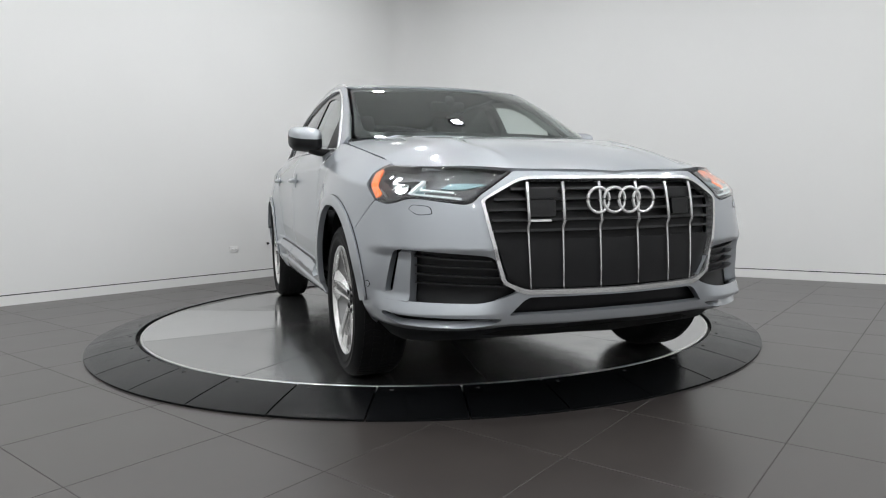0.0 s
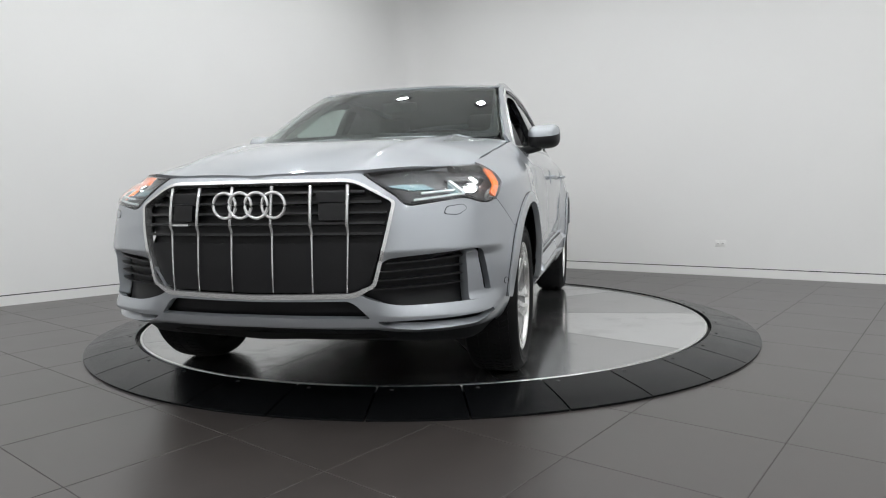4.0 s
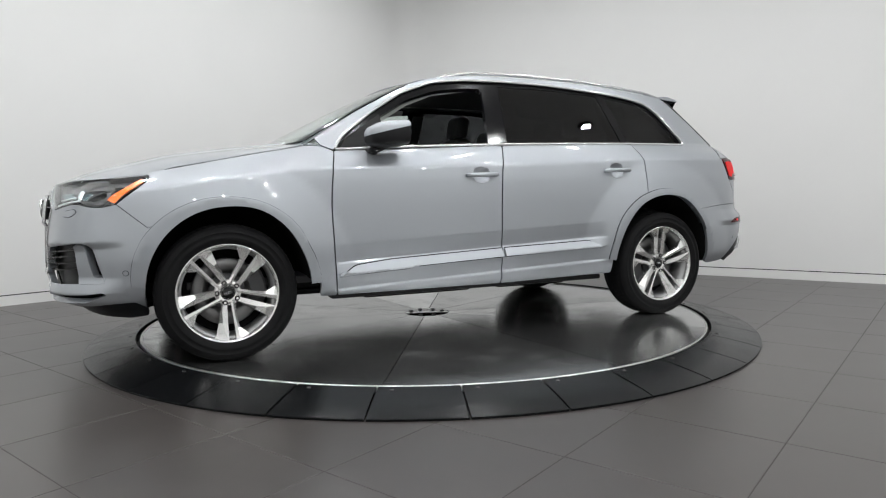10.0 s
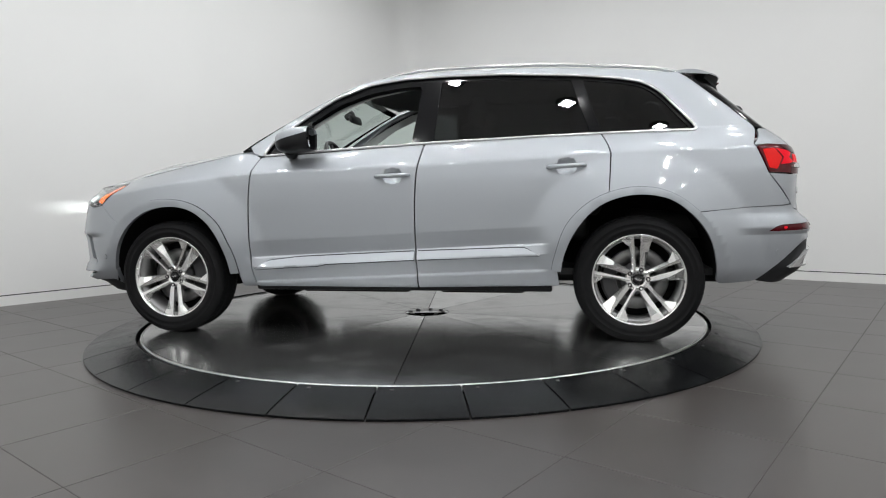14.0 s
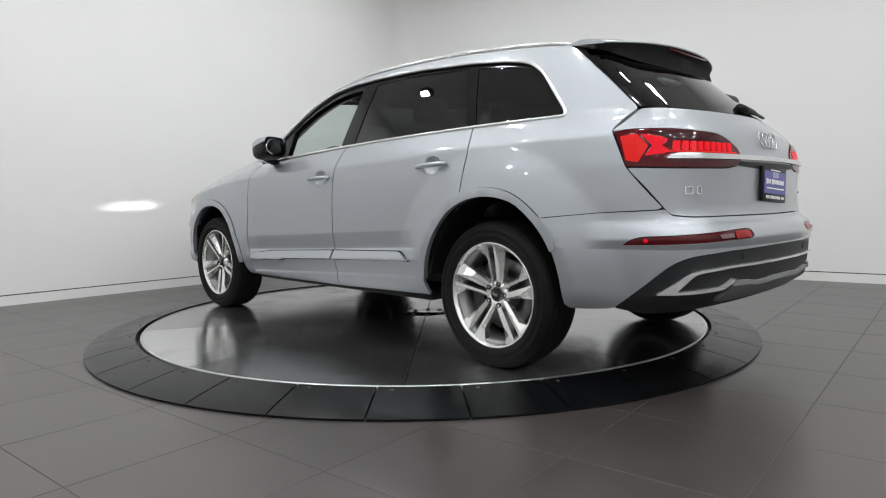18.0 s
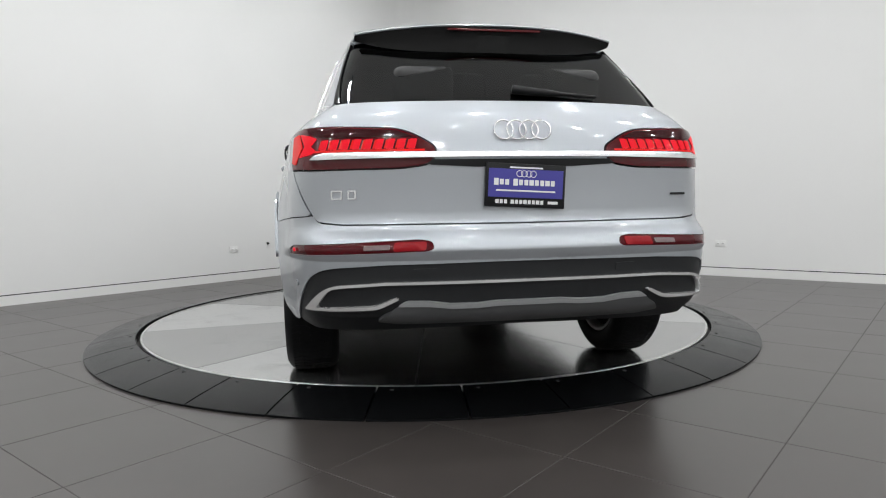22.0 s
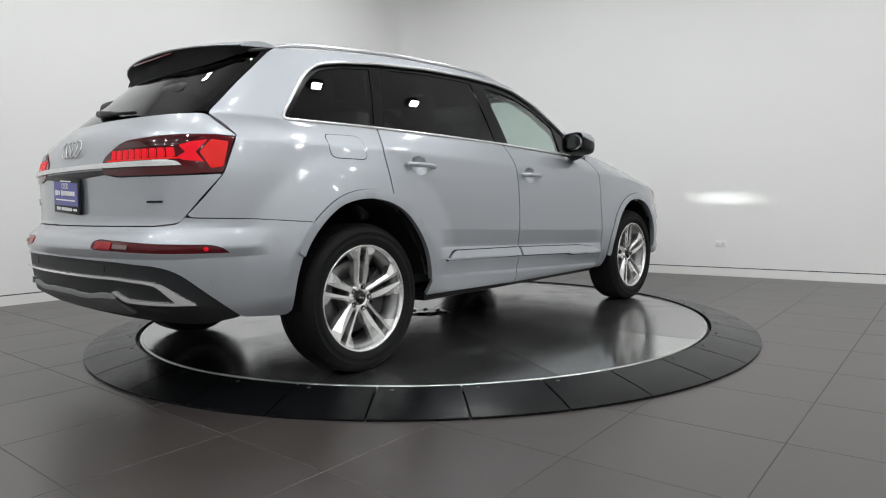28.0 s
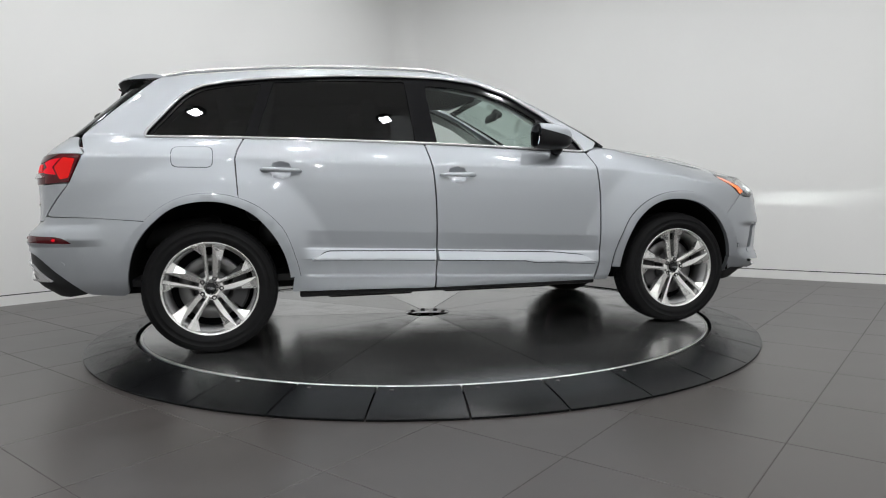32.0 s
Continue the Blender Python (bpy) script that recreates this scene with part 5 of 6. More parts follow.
# model badge as plain raised bars
for c0, w, z in ((0.572, 0.034, 0.9305), (0.528, 0.024, 0.9305)):
    skin("badge_bar", tail_pt, [(c0 - w / 2, z - 0.017), (c0 + w / 2, z - 0.017), (c0 + w / 2, z + 0.017), (c0 - w / 2, z + 0.017)], CHROME, hatch, holes=[[(c0 - w / 2 + 0.0045, z - 0.0125), (c0 + w / 2 - 0.0045, z - 0.0125), (c0 + w / 2 - 0.0045, z + 0.0125), (c0 - w / 2 + 0.0045, z + 0.0125)]], step=0.02, depth=0.005, out=0.005, flip=True, r=0.003)
skin("badge_bar", tail_pt, [(-0.585, 0.914), (-0.522, 0.914), (-0.522, 0.923), (-0.585, 0.923)], GLOSSBLACK, hatch, step=0.02, depth=0.004, out=0.004, flip=True, r=0.003)
# number plate: blue plate in a black frame, its print as plain bars
px = float(tail_pt(0.0, 0.955)[0]) - 0.012
pm = pose(px, 0, 0.955 - ZD, 0, 3, -90)
bm = bmesh.new()
box(bm, (0.318, 0.014, 0.166), pm, 0.004)
plate = part("number_plate", shade(bm), BLACK, hatch, "blue dealer plate in a black frame")
bm = bmesh.new()
box(bm, (0.296, 0.004, 0.108), pm @ pose(0, -0.007, 0.008), 0.001)
part("plate", bm, BLUE, plate)
bars = [(0, -0.020, 0.235, 0.006), (0, 0.068, 0.130, 0.006)]
bars += [(-0.118 + 0.0212 * k + (0.012 if k > 2 else 0), 0.012, 0.0150 if k % 3 else 0.0175, 0.026 if k in (0, 3) else 0.021) for k in range(11)]
bars += [(-0.112 + 0.0168 * k + (0.010 if k > 2 else 0), -0.062, 0.0115 if k % 3 else 0.0135, 0.015) for k in range(11)] + [(0.110, -0.062, 0.040, 0.011)]
for y, z, w, h in bars:
    bm = bmesh.new()
    box(bm, (w, 0.002, h), pm @ pose(y, -0.0098 if abs(z) < 0.05 else -0.0078, z))
    part("print_bar", bm, WHITE, plate)
for i in range(4):
    bm = bmesh.new()
    ring = [pm @ Vector(((i - 1.5) * 0.018 + 0.012 * math.cos(a), -0.010, 0.045 + 0.012 * math.sin(a))) for a in np.linspace(0, 2 * math.pi, 17)[:-1]]
    tube(bm, ring, 0.0014, 5, True)
    part("emblem_ring", bm, WHITE, plate)

# rear bumper
REFL = [(0.785, 0.700, 0.004), (0.765, 0.726, 0.01), (0.735, 0.740, 0.02), (0.325, 0.763, 0.01), (0.290, 0.756, 0.012), (0.281, 0.728, 0.01), (0.300, 0.717, 0.01)]
BUMP_R = [(0, 0.812), (0.555, 0.814), (0.632, 0.823), (0.656, 0.853, 0.01), (0.672, 0.848), (ang(-2.095, float(side_pt(-2.095, 0.838)[1]), False), 0.838, 0), (ang(-1.815, float(side_pt(-1.815, 0.8145)[1]), False), 0.8145, 0.003)] + arch_c(-1, 130.6, 130.6, 1) + arch_c(-1, 131.0, 181, 12, inner=True) + [(0.955, 0.405), (0.90, 0.408), (0.803, 0.418, 0.02), (0.712, 0.538, 0.05), (0.648, 0.624, 0.05), (0.585, 0.656, 0.05), (0.42, 0.668), (0.10, 0.674), (0, 0.674)]
bumper_r = skin("rear_bumper", tail_pt, sym(BUMP_R), PAINT, holes=[REFL, [(-a, b, *c) for a, b, *c in REFL]], step=0.020, depth=0.02, flip=True, rows=np.concatenate([np.arange(0.40, 0.68, 0.025), np.arange(0.680, 0.728, 0.006), np.arange(0.734, 0.80, 0.018), np.arange(0.802, 0.86, 0.008)]))
skin("rear_valance", tail_pt, sym([(0, 0.674), (0.10, 0.674), (0.42, 0.668), (0.585, 0.656, 0.05), (0.648, 0.624, 0.05), (0.712, 0.538, 0.05), (0.803, 0.418, 0.02), (0.70, 0.395), (0.40, 0.40), (0, 0.41)]), DARKGREY, bumper_r, step=0.04, depth=0.02, out=-0.006, flip=True, label="dark grey lower bumper")
both("reflector", tail_pt, REFL, REDLENS, parents=[bumper_r, bumper_r], step=0.03, depth=0.01, out=-0.003, flip=True, label="long red rear reflector")
# the reflector's brighter end and its dot get a glow of their own
both("glowing_end", tail_pt, [(0.305, 0.723), (0.395, 0.719), (0.395, 0.752), (0.305, 0.754)], REDDIM, parents=[bumper_r, bumper_r], step=0.02, depth=0.004, out=0.0005, flip=True, r=0.008)
both("marker_dot", tail_pt, [(0.722 + 0.007 * math.cos(a), 0.722 + 0.008 * math.sin(a), 0) for a in np.linspace(0, 2 * math.pi, 11)[:-1]], REDGLOW, parents=[bumper_r, bumper_r], step=0.01, depth=0.004, out=0.001, flip=True, r=0)
both("grey_insert", tail_pt, [(0.405, 0.727), (0.475, 0.724), (0.475, 0.741), (0.405, 0.744)], GREYRED, parents=[bumper_r, bumper_r], step=0.02, depth=0.004, out=0.0005, flip=True, r=0.003)
skin("bright_strip", tail_pt, sym([(0, 0.606), (0.42, 0.604), (0.565, 0.592, 0.03), (0.60, 0.572, 0.02), (0.685, 0.492, 0.005), (0.622, 0.494, 0.005), (0.445, 0.502, 0.02), (0.385, 0.540, 0.004), (0.395, 0.546, 0.004), (0.452, 0.514, 0.02), (0.630, 0.504, 0.01), (0.580, 0.572, 0.02), (0.553, 0.583, 0.03), (0.42, 0.594), (0, 0.596)]), EMBLEM, bumper_r, step=0.03, depth=0.03, out=0.010, flip=True, r=0.004, label="satin chrome exhaust surround")
# darker face, lighter lip: light on the slanted top is put into colour
diffuser = skin("diffuser", tail_pt, sym([(0, 0.506), (0.10, 0.506), (0.16, 0.500), (0.24, 0.500), (0.30, 0.509), (0.388, 0.511, 0.004), (0.460, 0.450, 0.01), (0.40, 0.436), (0, 0.438)]), SKID_LOW, bumper_r, step=0.04, depth=0.02, out=0.004, flip=True, r=0.004, label="grey diffuser plate")
skin("bright_lip", tail_pt, sym([(0, 0.526), (0.10, 0.526), (0.16, 0.519), (0.24, 0.519), (0.30, 0.530), (0.366, 0.532, 0.01), (0.390, 0.512, 0.003), (0.30, 0.510), (0.24, 0.501), (0.16, 0.501), (0.10, 0.507), (0, 0.507)]), SKID, diffuser, step=0.03, depth=0.02, out=0.009, flip=True, r=0.003, label="upper edge in a lighter grey, as its slant looks lit")
both("parking_sensor", tail_pt, [(0.735 + 0.011 * math.cos(a), 0.588 + 0.012 * math.sin(a), 0) for a in np.linspace(0, 2 * math.pi, 13)[:-1]], PAINT, step=0.02, out=0.003, depth=0.006, r=0, flip=True)
# rear glass, side blades, spoiler, wiper
rg = skin("rear_window", tail_pt, sym([(0, 1.302), (0.45, 1.304), (0.640, 1.304), (0.722, 1.428), (0.83, 1.59), (0, 1.60)]), PRIVACY, step=0.05, depth=0.004, flip=True, out=-0.003, r=0.02, back=True, label="dark tinted rear window")
rg.visible_shadow = False
both("spoiler_blade", tail_pt, [(0.642, 1.304, 0.005), (0.678, 1.305, 0.005), (0.762, 1.466, 0.05), (0.888, 1.634, 0.01), (0.855, 1.628, 0.01), (0.727, 1.428, 0.05)], GLOSSBLACK, step=0.04, depth=0.02, out=0.003, flip=True)


def spoiler_rows(lower):
    rows = []
    for y in np.linspace(-0.605, 0.605, 29):
        ax = abs(y)
        xt = -2.080 + 0.10 * (ax / 0.52) ** 2.5
        zt = 1.672 - 0.016 * (ax / 0.55) ** 2
        x0 = -1.735 + 0.02 * ax
        z0 = float(roof_pt(x0, y)[2])
        top = [(x0 + (xt - x0) * t, y, z0 + (zt - z0) * t + 0.022 * math.sin(math.pi * t)) for t in (0, 0.2, 0.4, 0.6, 0.8, 0.95, 1.0)]
        edge = [(xt - 0.003, y, zt - 0.005), (xt + 0.001, y, zt - 0.009)]
        zb = 1.548 + 0.078 * (ax / 0.605) ** 4
        bx = -float(rear_x(zb)) + 0.26 * y * y + 0.004
        bot = [(xt + 0.001, y, zt - 0.009), (xt + 0.016, y, max(zt - 0.045, zb + 0.004)), (min(bx + 0.0, xt + 0.25), y, zb)]
        rows.append(bot if lower else top + edge)
    return rows


for nm, lower, mat in (("spoiler", False, PAINT), ("spoiler_underside", True, UNDER)):
    bm = bmesh.new()
    R = [[bm.verts.new((x, y, z - ZD)) for x, y, z in row] for row in spoiler_rows(lower)]
    for a, b in zip(R, R[1:]):
        for j in range(len(a) - 1):
            bm.faces.new([a[j], b[j], b[j + 1], a[j + 1]])
    for row in (R[0], R[-1]):
        if len(row) > 2:
            bm.faces.new(row)
    bmesh.ops.recalc_face_normals(bm, faces=bm.faces)
    sp = part(nm, shade(bm, 40), mat, CAR if not lower else sp, "roof spoiler" if not lower else "")
bm = bmesh.new()
box(bm, (0.008, 0.42, 0.010), pose(-2.074, 0, 1.6485 - ZD), 0.002)
part("brake_light", shade(bm), REDLENS, sp, "unlit red high brake light")
for y in (0.40, -0.40):
    q = ang(-2.55, y, False)
    skin("tow_cover", tail_pt, [(q - 0.032, 0.622), (q + 0.032, 0.622), (q + 0.032, 0.652), (q - 0.032, 0.652)], DARKGREY, bumper_r, step=0.02, depth=0.004, out=-0.003, flip=True, r=0.005)
bm = bmesh.new()
q = [tail_pt(c, z) for c, z in ((0.0, 1.348), (-0.06, 1.340), (-0.15, 1.333), (-0.20, 1.330), (-0.34, 1.322))]
tube(bm, [(float(p[0]) - 0.016, float(p[1]), float(p[2]) - ZD) for p in q], [0.024, 0.022, 0.018, 0.010, 0.009], 8, flat=0.8)
part("rear_wiper", shade(bm, 50), BLACK, CAR, "black rear wiper arm")
bm = bmesh.new()
tube(bm, [(-1.60, 0, 1.715 - ZD), (-1.66, 0, 1.745 - ZD), (-1.74, 0, 1.765 - ZD)], [0.022, 0.014, 0.005], 8, flat=1.2)
part("roof_aerial", shade(bm, 60), PAINT, CAR)

# underbody
bm = bmesh.new()
box(bm, (4.2, 1.30, 0.08), pose(-0.02, 0, 0.42 - ZD), 0.03)
box(bm, (1.85, 1.55, 0.07), pose(-0.05, 0, 0.375 - ZD), 0.02)
box(bm, (0.75, 0.30, 0.06), pose(0.30, 0.55, 0.335 - ZD), 0.02)
box(bm, (0.55, 0.30, 0.06), pose(-0.55, 0.55, 0.335 - ZD), 0.02)
box(bm, (0.75, 0.30, 0.06), pose(0.30, -0.55, 0.335 - ZD), 0.02)
box(bm, (0.55, 0.30, 0.06), pose(-0.55, -0.55, 0.335 - ZD), 0.02)
part("underbody", shade(bm), UNDER, CAR)
for nm, pts in (("front_undertray", [(2.36, 0.0), (2.27, 0.45), (2.10, 0.72), (1.93, 0.80), (1.86, 0.66), (0.9, 0.66), (0.9, 0.0)]),
                ("rear_undertray", [(-2.40, 0.0), (-2.34, 0.45), (-2.20, 0.72), (-2.02, 0.80), (-1.93, 0.66), (-0.9, 0.66), (-0.9, 0.0)])):
    bm = bmesh.new()
    loop = symy(pts)
    lo = 0.352 if nm == "front_undertray" else 0.41
    prism(bm, loop, lo - ZD, lo + 0.03 - ZD)
    part(nm, bm, UNDER, CAR)
for y in (0.825, -0.825):
    bm = bmesh.new()
    box(bm, (1.92, 0.10, 0.034), pose(-0.04, y, 0.358 - ZD), 0.010)
    part("sill_cover", shade(bm), BLACK, CAR, "black plastic sill under the doors")
for k in (1, -1):
    bm = bmesh.new()
    tube(bm, [(k * WB, -0.75, HUB_Z - ZD), (k * WB, 0.75, HUB_Z - ZD)], 0.045, 8)
    box(bm, (0.28, 0.5, 0.16), pose(k * WB, 0, HUB_Z - 0.06 - ZD), 0.05)
    part("axle", shade(bm), UNDER, CAR)


# wheels
def wheel_parts():
    """Meshes of a wheel round its own middle, its outer face towards +y."""
    me = {}

    def keep(nm, bm, mat, a=40):
        m = bpy.data.meshes.new(nm)
        shade(bm, a).to_mesh(m)
        bm.free()
        m.materials.append(mat)
        me[nm] = m
    bm = bmesh.new()
    prof = [(0.262, -0.11), (0.285, -0.118), (0.33, -0.128), (0.358, -0.112), (0.368, -0.09), (0.372, -0.05), (0.372, 0.05), (0.368, 0.085), (0.360, 0.102), (0.345, 0.116), (0.334, 0.1205), (0.332, 0.1228), (0.327, 0.1228), (0.325, 0.1212), (0.306, 0.1212), (0.304, 0.1228), (0.297, 0.1225), (0.285, 0.116), (0.268, 0.108), (0.262, 0.10)]
    lathe(bm, prof, 72, "Y", None, True)
    keep("tyre", bm, TYRE, 50)
    # tread blocks
    bm = bmesh.new()
    for i in range(72):
        a = 2 * math.pi * i / 72
        for y0, y1, sk in ((-0.088, -0.055, 0.02), (-0.045, -0.008, -0.015), (0.008, 0.045, 0.015), (0.055, 0.088, -0.02)):
            vs = []
            for da, y in ((-0.030 + sk, y0), (0.030 + sk, y0), (0.030 - sk, y1), (-0.030 - sk, y1)):
                r1 = 0.3742 if abs(y) < 0.08 else 0.3695
                vs.append((math.cos(a + da), math.sin(a + da), y, r1))
            top = [bm.verts.new((r1 * c, y, r1 * s)) for c, s, y, r1 in vs]
            low = [bm.verts.new((0.366 * c, y, 0.366 * s)) for c, s, y, r1 in vs]
            bm.faces.new(top)
            for j in range(4):
                bm.faces.new([top[j], low[j], low[(j + 1) % 4], top[(j + 1) % 4]])
    bmesh.ops.recalc_face_normals(bm, faces=bm.faces)
    keep("tread", bm, TYRE, 20)
    bm = bmesh.new()
    lathe(bm, [(0.2475, 0.080), (0.250, 0.094), (0.254, 0.100), (0.257, 0.107), (0.263, 0.111), (0.268, 0.110), (0.2675, 0.085)], 72, "Y", None, True)
    keep("rim", bm, ALU, 35)
    bm = bmesh.new()
    lathe(bm, [(0.255, -0.11), (0.236, -0.10), (0.233, 0.0), (0.240, 0.081), (0.2670, 0.084), (0.2625, -0.11)], 56, "Y", None, True)
    keep("barrel", bm, BARREL, 35)
    # spokes: five pairs of a broad and a narrow blade with a slot between them
    def blade(bm, rows, t):
        """rows: radius, edge at the slot, ridge, outer edge, and the height of each."""
        R = []
        for r, ti, tm, to, yi, ym, yo in rows:
            R.append([bm.verts.new(p) for p in ((r, yi, ti), (r, ym, tm), (r, yo, to), (r, yo - t, to), (r, yi - t, ti))])
        for A, B in zip(R, R[1:]):
            for j in range(5):
                bm.faces.new([A[j], A[(j + 1) % 5], B[(j + 1) % 5], B[j]])
        bm.faces.new(R[0]), bm.faces.new(R[-1])
        bmesh.ops.recalc_face_normals(bm, faces=bm.faces)
    bm = bmesh.new()
    blade(bm, [(0.045, 0.009, 0.030, 0.036, 0.070, 0.071, 0.064), (0.10, 0.0125, 0.040, 0.049, 0.076, 0.080, 0.062), (0.16, 0.0155, 0.042, 0.063, 0.085, 0.090, 0.068),
               (0.215, 0.0175, 0.034, 0.079, 0.094, 0.098, 0.080), (0.256, 0.019, 0.024, 0.097, 0.103, 0.104, 0.098)], 0.032)
    keep("spoke", bm, ALU, 8)
    bm = bmesh.new()
    blade(bm, [(0.045, -0.009, -0.020, -0.030, 0.070, 0.071, 0.064), (0.10, -0.012, -0.022, -0.034, 0.076, 0.078, 0.064), (0.17, -0.016, -0.029, -0.041, 0.087, 0.089, 0.074),
               (0.193, -0.017, -0.032, -0.045, 0.090, 0.092, 0.078), (0.233, -0.018, -0.036, -0.090, 0.097, 0.099, 0.091), (0.256, -0.019, -0.040, -0.104, 0.103, 0.104, 0.099)], 0.032)
    keep("thin_spoke", bm, ALU, 8)
    bm = bmesh.new()
    lathe(bm, [(0.0005, 0.050), (0.03, 0.050), (0.034, 0.066), (0.060, 0.069), (0.072, 0.060), (0.074, 0.03)], 40, "Y")
    keep("hub", bm, ALU, 35)
    bm = bmesh.new()
    lathe(bm, [(0.0005, 0.078), (0.022, 0.077), (0.030, 0.074), (0.031, 0.066)], 28, "Y")
    keep("hub_cap", bm, GLOSSBLACK, 45)
    bm = bmesh.new()
    lathe(bm, [(0.0005, 0.071), (0.007, 0.071), (0.0075, 0.0745), (0.0125, 0.0745), (0.0140, 0.072), (0.0140, 0.050)], 14, "Y")
    keep("lug_nut", bm, BLACK, 35)
    bm = bmesh.new()
    for i in range(4):
        ring = [((i - 1.5) * 0.009 + 0.006 * math.cos(a), 0.0785, 0.006 * math.sin(a)) for a in np.linspace(0, 2 * math.pi, 13)[:-1]]
        tube(bm, ring, 0.0009, 4, True)
    keep("cap_rings", bm, CHROME, 60)
    bm = bmesh.new()
    lathe(bm, [(0.10, 0.0), (0.182, 0.0), (0.186, -0.006), (0.186, -0.022), (0.10, -0.022)], 56, "Y", None, True)
    keep("brake_disc", bm, DISCM, 35)
    bm = bmesh.new()
    lathe(bm, [(0.0005, 0.025), (0.09, 0.025), (0.10, 0.0)], 32, "Y")
    keep("disc_bell", bm, ALU_DARK, 35)
    bm = bmesh.new()
    rows = []
    for i in range(9):
        a = radians(-38 + 76 * i / 8)
        rows.append([bm.verts.new((r * math.cos(a), y, r * math.sin(a))) for r, y in ((0.125, 0.022), (0.200, 0.022), (0.212, 0.010), (0.212, -0.05), (0.125, -0.05))])
    for A, B in zip(rows, rows[1:]):
        for j in range(5):
            bm.faces.new([A[j], A[(j + 1) % 5], B[(j + 1) % 5], B[j]])
    bm.faces.new(rows[0]), bm.faces.new(rows[-1][::-1])
    bmesh.ops.recalc_face_normals(bm, faces=bm.faces)
    keep("caliper", bm, ALU_DARK, 30)
    bm = bmesh.new()
    lathe(bm, [(0.0005, -0.06), (0.24, -0.06)], 32, "Y")
    keep("dark_back", bm, LINER, 30)
    return me


def wheels():
    me = wheel_parts()
    spin = {(1, 1): 21, (1, -1): -11, (-1, 1): -16, (-1, -1): -18}
    for k in (1, -1):
        for s in (1, -1):
            base = pose(k * WB, s * 0.835, HUB_Z - ZD, 0, 0, 0 if s > 0 else 180)
            turn = base @ pose(0, 0, 0, 0, spin[(k, s)], 0)
            w = part("wheel", me["tyre"], None, CAR, "alloy wheel with five twin spokes and black tyre", m=turn)
            part("tread", me["tread"], None, w)
            part("rim", me["rim"], None, w, "machined aluminium rim")
            part("barrel", me["barrel"], None, w, "dark inner rim")
            part("hub", me["hub"], None, w)
            part("hub_cap", me["hub_cap"], None, w)
            part("cap_rings", me["cap_rings"], None, w)
            for i in range(5):
                part("spoke", me["spoke"], None, w, m=pose(0, 0, 0, 0, 72 * i, 0))
                part("spoke", me["thin_spoke"], None, w, m=pose(0, 0, 0, 0, 72 * i, 0))
                part("lug_nut", me["lug_nut"], None, w, m=pose(0, 0, 0, 0, 72 * i - 20, 0) @ pose(0.057, 0, 0))
            b = part("brake_disc", me["brake_disc"], None, CAR, "steel brake disc", m=base)
            part("disc_bell", me["disc_bell"], None, b)
            ca = 0 if (k == -1) == (s == 1) else 180
            part("caliper", me["caliper"], None, b, m=pose(0, 0, 0, 0, ca, 0))
            part("dark_back", me["dark_back"], None, b)


wheels()


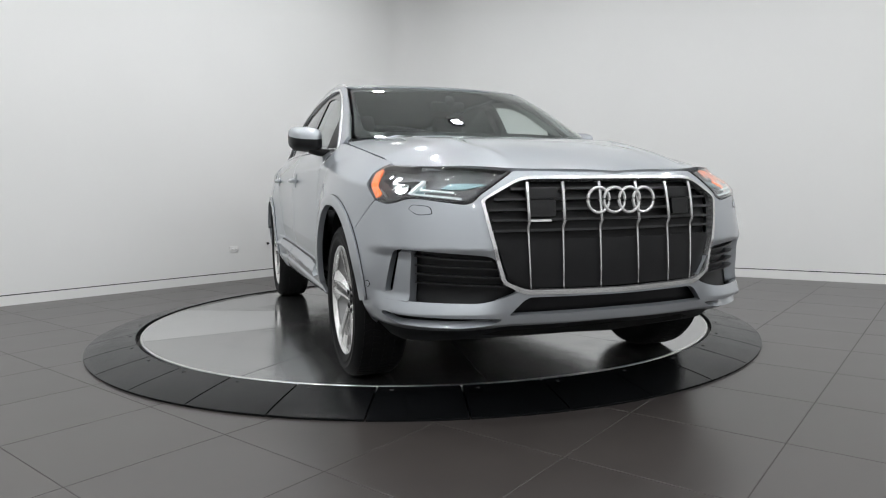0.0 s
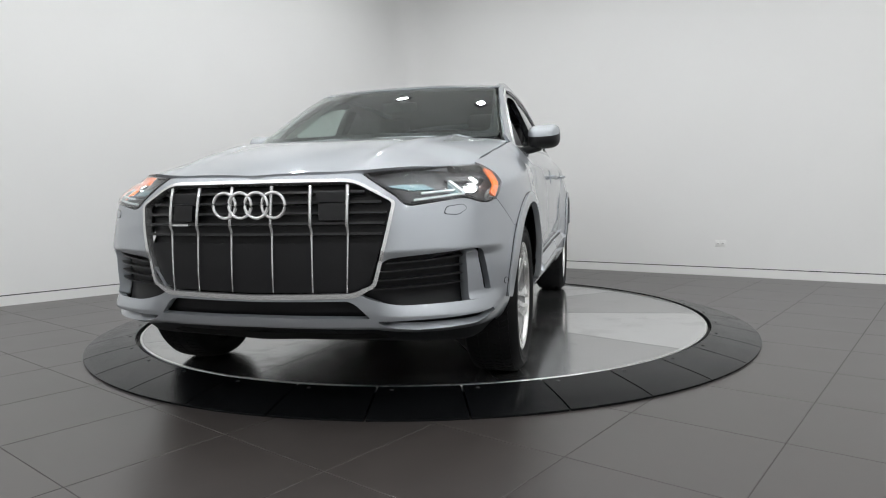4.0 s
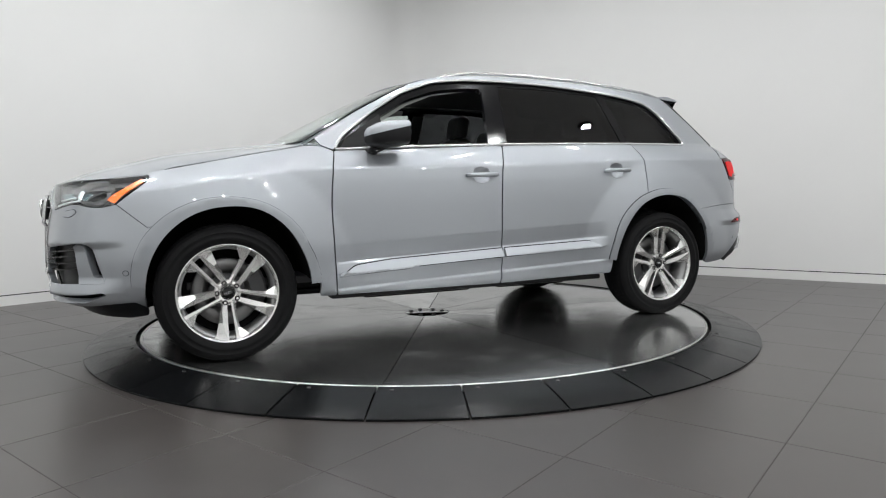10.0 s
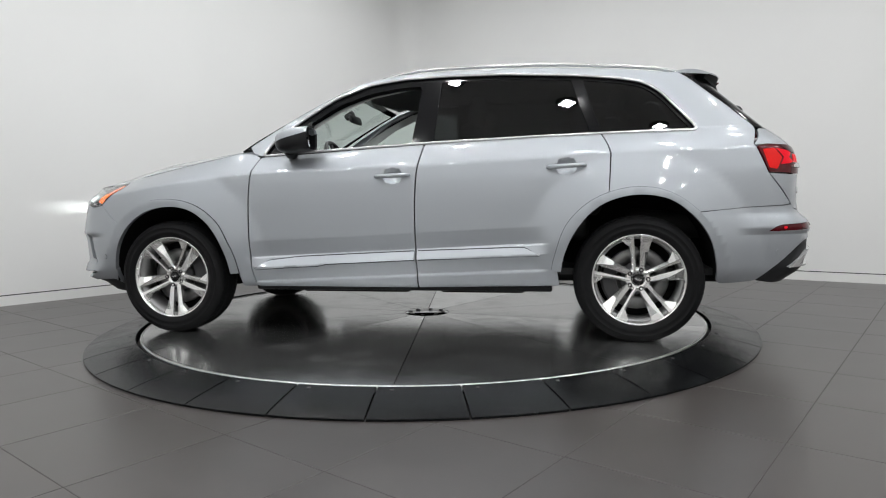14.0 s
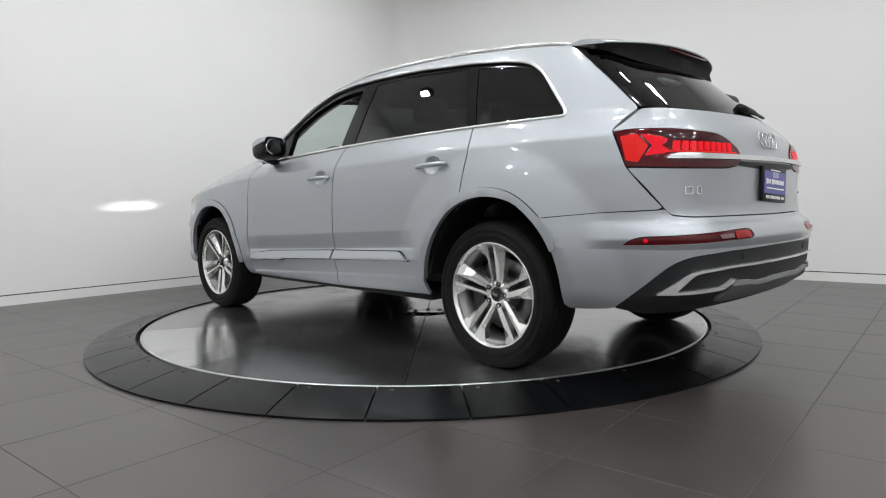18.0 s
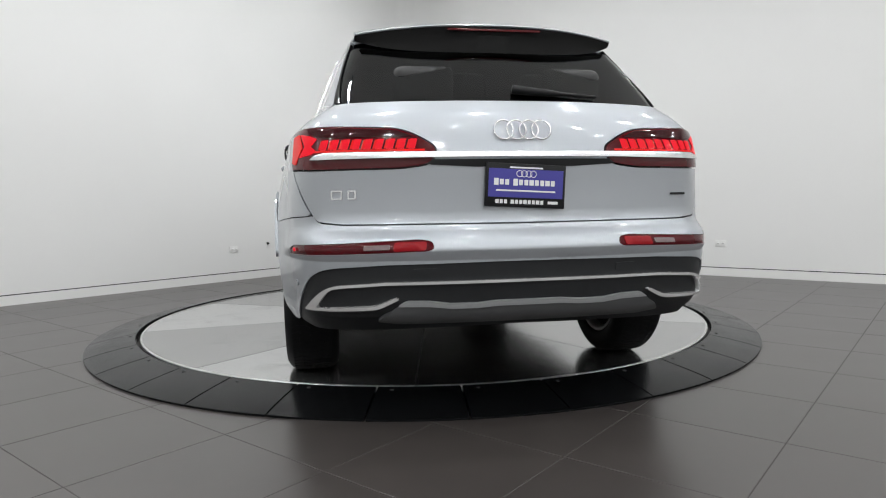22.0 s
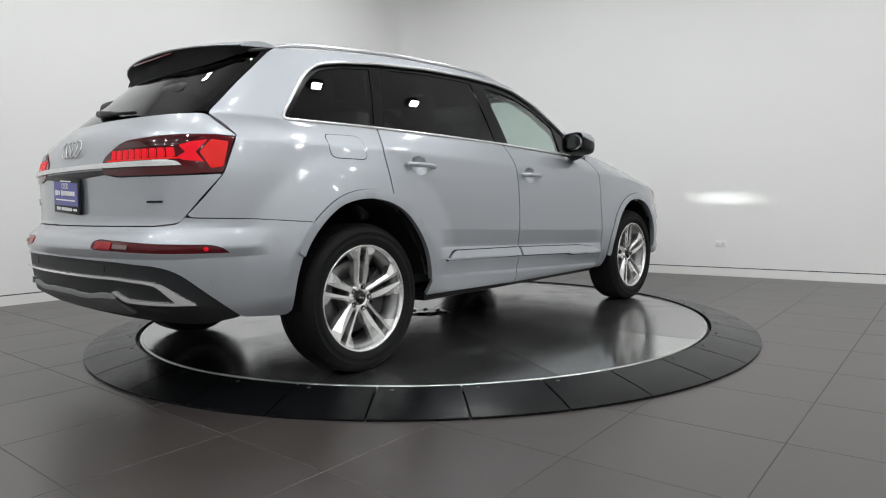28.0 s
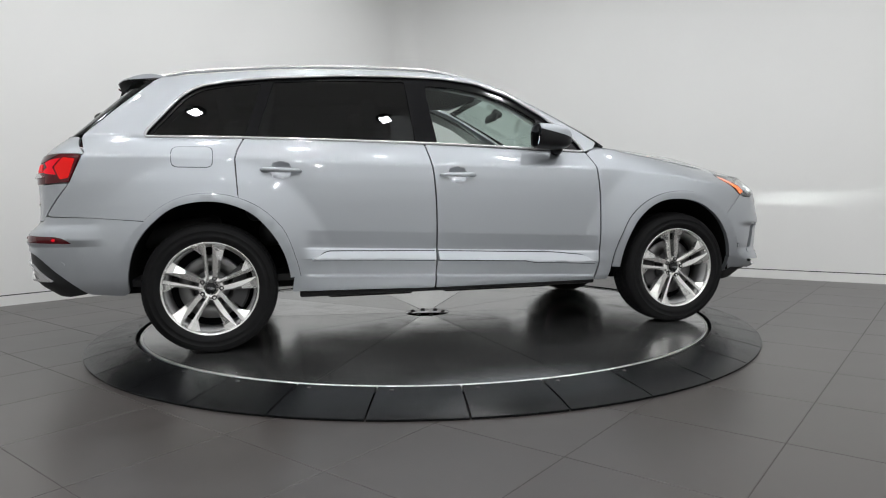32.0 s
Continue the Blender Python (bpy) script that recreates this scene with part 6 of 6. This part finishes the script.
# cabin
def cabin():
    bm = bmesh.new()
    box(bm, (0.42, 1.45, 0.26), pose(0.80, 0, 1.12 - ZD), 0.08, 3)
    box(bm, (0.30, 0.40, 0.08), pose(0.74, 0.37, 1.235 - ZD), 0.035, 3)
    part("dashboard", shade(bm), CABIN, CAR, "black dashboard")
    bm = bmesh.new()
    m = pose(0.50, 0.37, 1.16 - ZD, 0, -66, 0)
    tube(bm, [m @ Vector((0.185 * math.cos(a), 0.185 * math.sin(a), 0)) for a in np.linspace(0, 2 * math.pi, 33)[:-1]], 0.016, 8, True)
    lathe(bm, [(0.0005, 0.02), (0.06, 0.015), (0.065, -0.02)], 16, "Z", m)
    for a in (0, 90, 180):
        tube(bm, [m @ Vector((0.05 * math.cos(radians(a - 90)), 0.05 * math.sin(radians(a - 90)), 0)), m @ Vector((0.18 * math.cos(radians(a - 90)), 0.18 * math.sin(radians(a - 90)), 0))], 0.012, 6)
    part("steering_wheel", shade(bm, 50), CABIN, CAR, "black steering wheel")
    bm = bmesh.new()
    box(bm, (0.03, 0.24, 0.065), pose(0.50, 0.0, 1.530 - ZD, 0, 15, 0), 0.015)
    box(bm, (0.08, 0.05, 0.05), pose(0.545, 0.0, 1.565 - ZD, 0, 30, 0), 0.015)
    part("rear_view_mirror", shade(bm), BLACK, CAR, "black rear-view mirror")
    bm = bmesh.new()
    box(bm, (4.0, 1.6, 0.04), pose(-0.3, 0, 0.46 - ZD))
    part("cabin_floor", bm, CABIN, CAR)
    for nm, x0, ys in (("front_seat", -0.10, (0.38, -0.38)), ("rear_seat", -1.0, (0.46, 0.0, -0.46)), ("third_seat", -1.72, (0.33, -0.33))):
        for y in ys:
            w = 0.50 if nm == "front_seat" else 0.44
            s = 0.92 if nm == "third_seat" else 1.0
            bm = bmesh.new()
            box(bm, (0.50, w, 0.16), pose(x0 + 0.02, y, 0.74 - ZD, 0, -6, 0), 0.06, 3)
            seat = part(nm, shade(bm), CABIN, CAR, "black leather seat")
            bm = bmesh.new()
            box(bm, (0.13, w, 0.62 * s), pose(x0 - 0.30, y, (1.04 * s + 0.06) - ZD, 0, -14, 0), 0.055, 3)
            part("backrest", shade(bm), CABIN, seat)
            bm = bmesh.new()
            zt = (1.04 * s + 0.06) + 0.40 * s
            box(bm, (0.10, 0.26, 0.18), pose(x0 - 0.40, y, zt - ZD, 0, -10, 0), 0.04, 3)
            part("headrest", shade(bm), CABIN, seat)
    both("inner_panel", side_pt, [(0.85, 1.20), (0.85, 0.5), (-1.0, 0.5), (-1.3, 0.95), (-2.0, 0.9), (-2.0, 1.27), (-1.2, 1.27), (-0.2, 1.24)], CABIN, step=0.08, out=0.07, depth=0, flip=False, r=0)
    both("pillar_cover", upper_pt, [(-1.80, 1.28), (-1.62, 1.55), (-1.72, 1.62), (-2.05, 1.33)], CABIN, step=0.08, out=0.06, depth=0, flip=False, r=0)
    both("pillar_cover", upper_pt, [(-0.15, 1.25), (-0.20, 1.65), (-0.30, 1.65), (-0.27, 1.25)], CABIN, step=0.08, out=0.06, depth=0, flip=False, r=0)
    both("pillar_cover", upper_pt, [(-1.17, 1.28), (-1.10, 1.64), (-1.20, 1.63), (-1.28, 1.28)], CABIN, step=0.08, out=0.06, depth=0, flip=False, r=0)
    # firewall and engine bay cover, so that no light shows through the nose
    bm = bmesh.new()
    box(bm, (0.9, 0.95, 0.55), pose(1.55, 0, 0.72 - ZD), 0.05)
    box(bm, (0.05, 1.5, 0.75), pose(1.0, 0, 0.80 - ZD))
    part("engine_bay", bm, LINER, CAR)


cabin()


# ---- what moves: the turntable and the car on it ----
def motions():
    car_rows, disc_rows = [], []
    for t in range(0, 33):
        a = heading(t)
        r = Matrix.Rotation(radians(a), 4, "Z")
        p = r @ Vector((CAR_AT[0], CAR_AT[1], 0))
        car_rows.append((t, pose(p.x, p.y, ZD, 0, 0, a)))
        disc_rows.append((t, pose(0, 0, ZD, 0, 0, a)))
    walk(CAR, car_rows)
    walk(DISC, disc_rows)


motions()
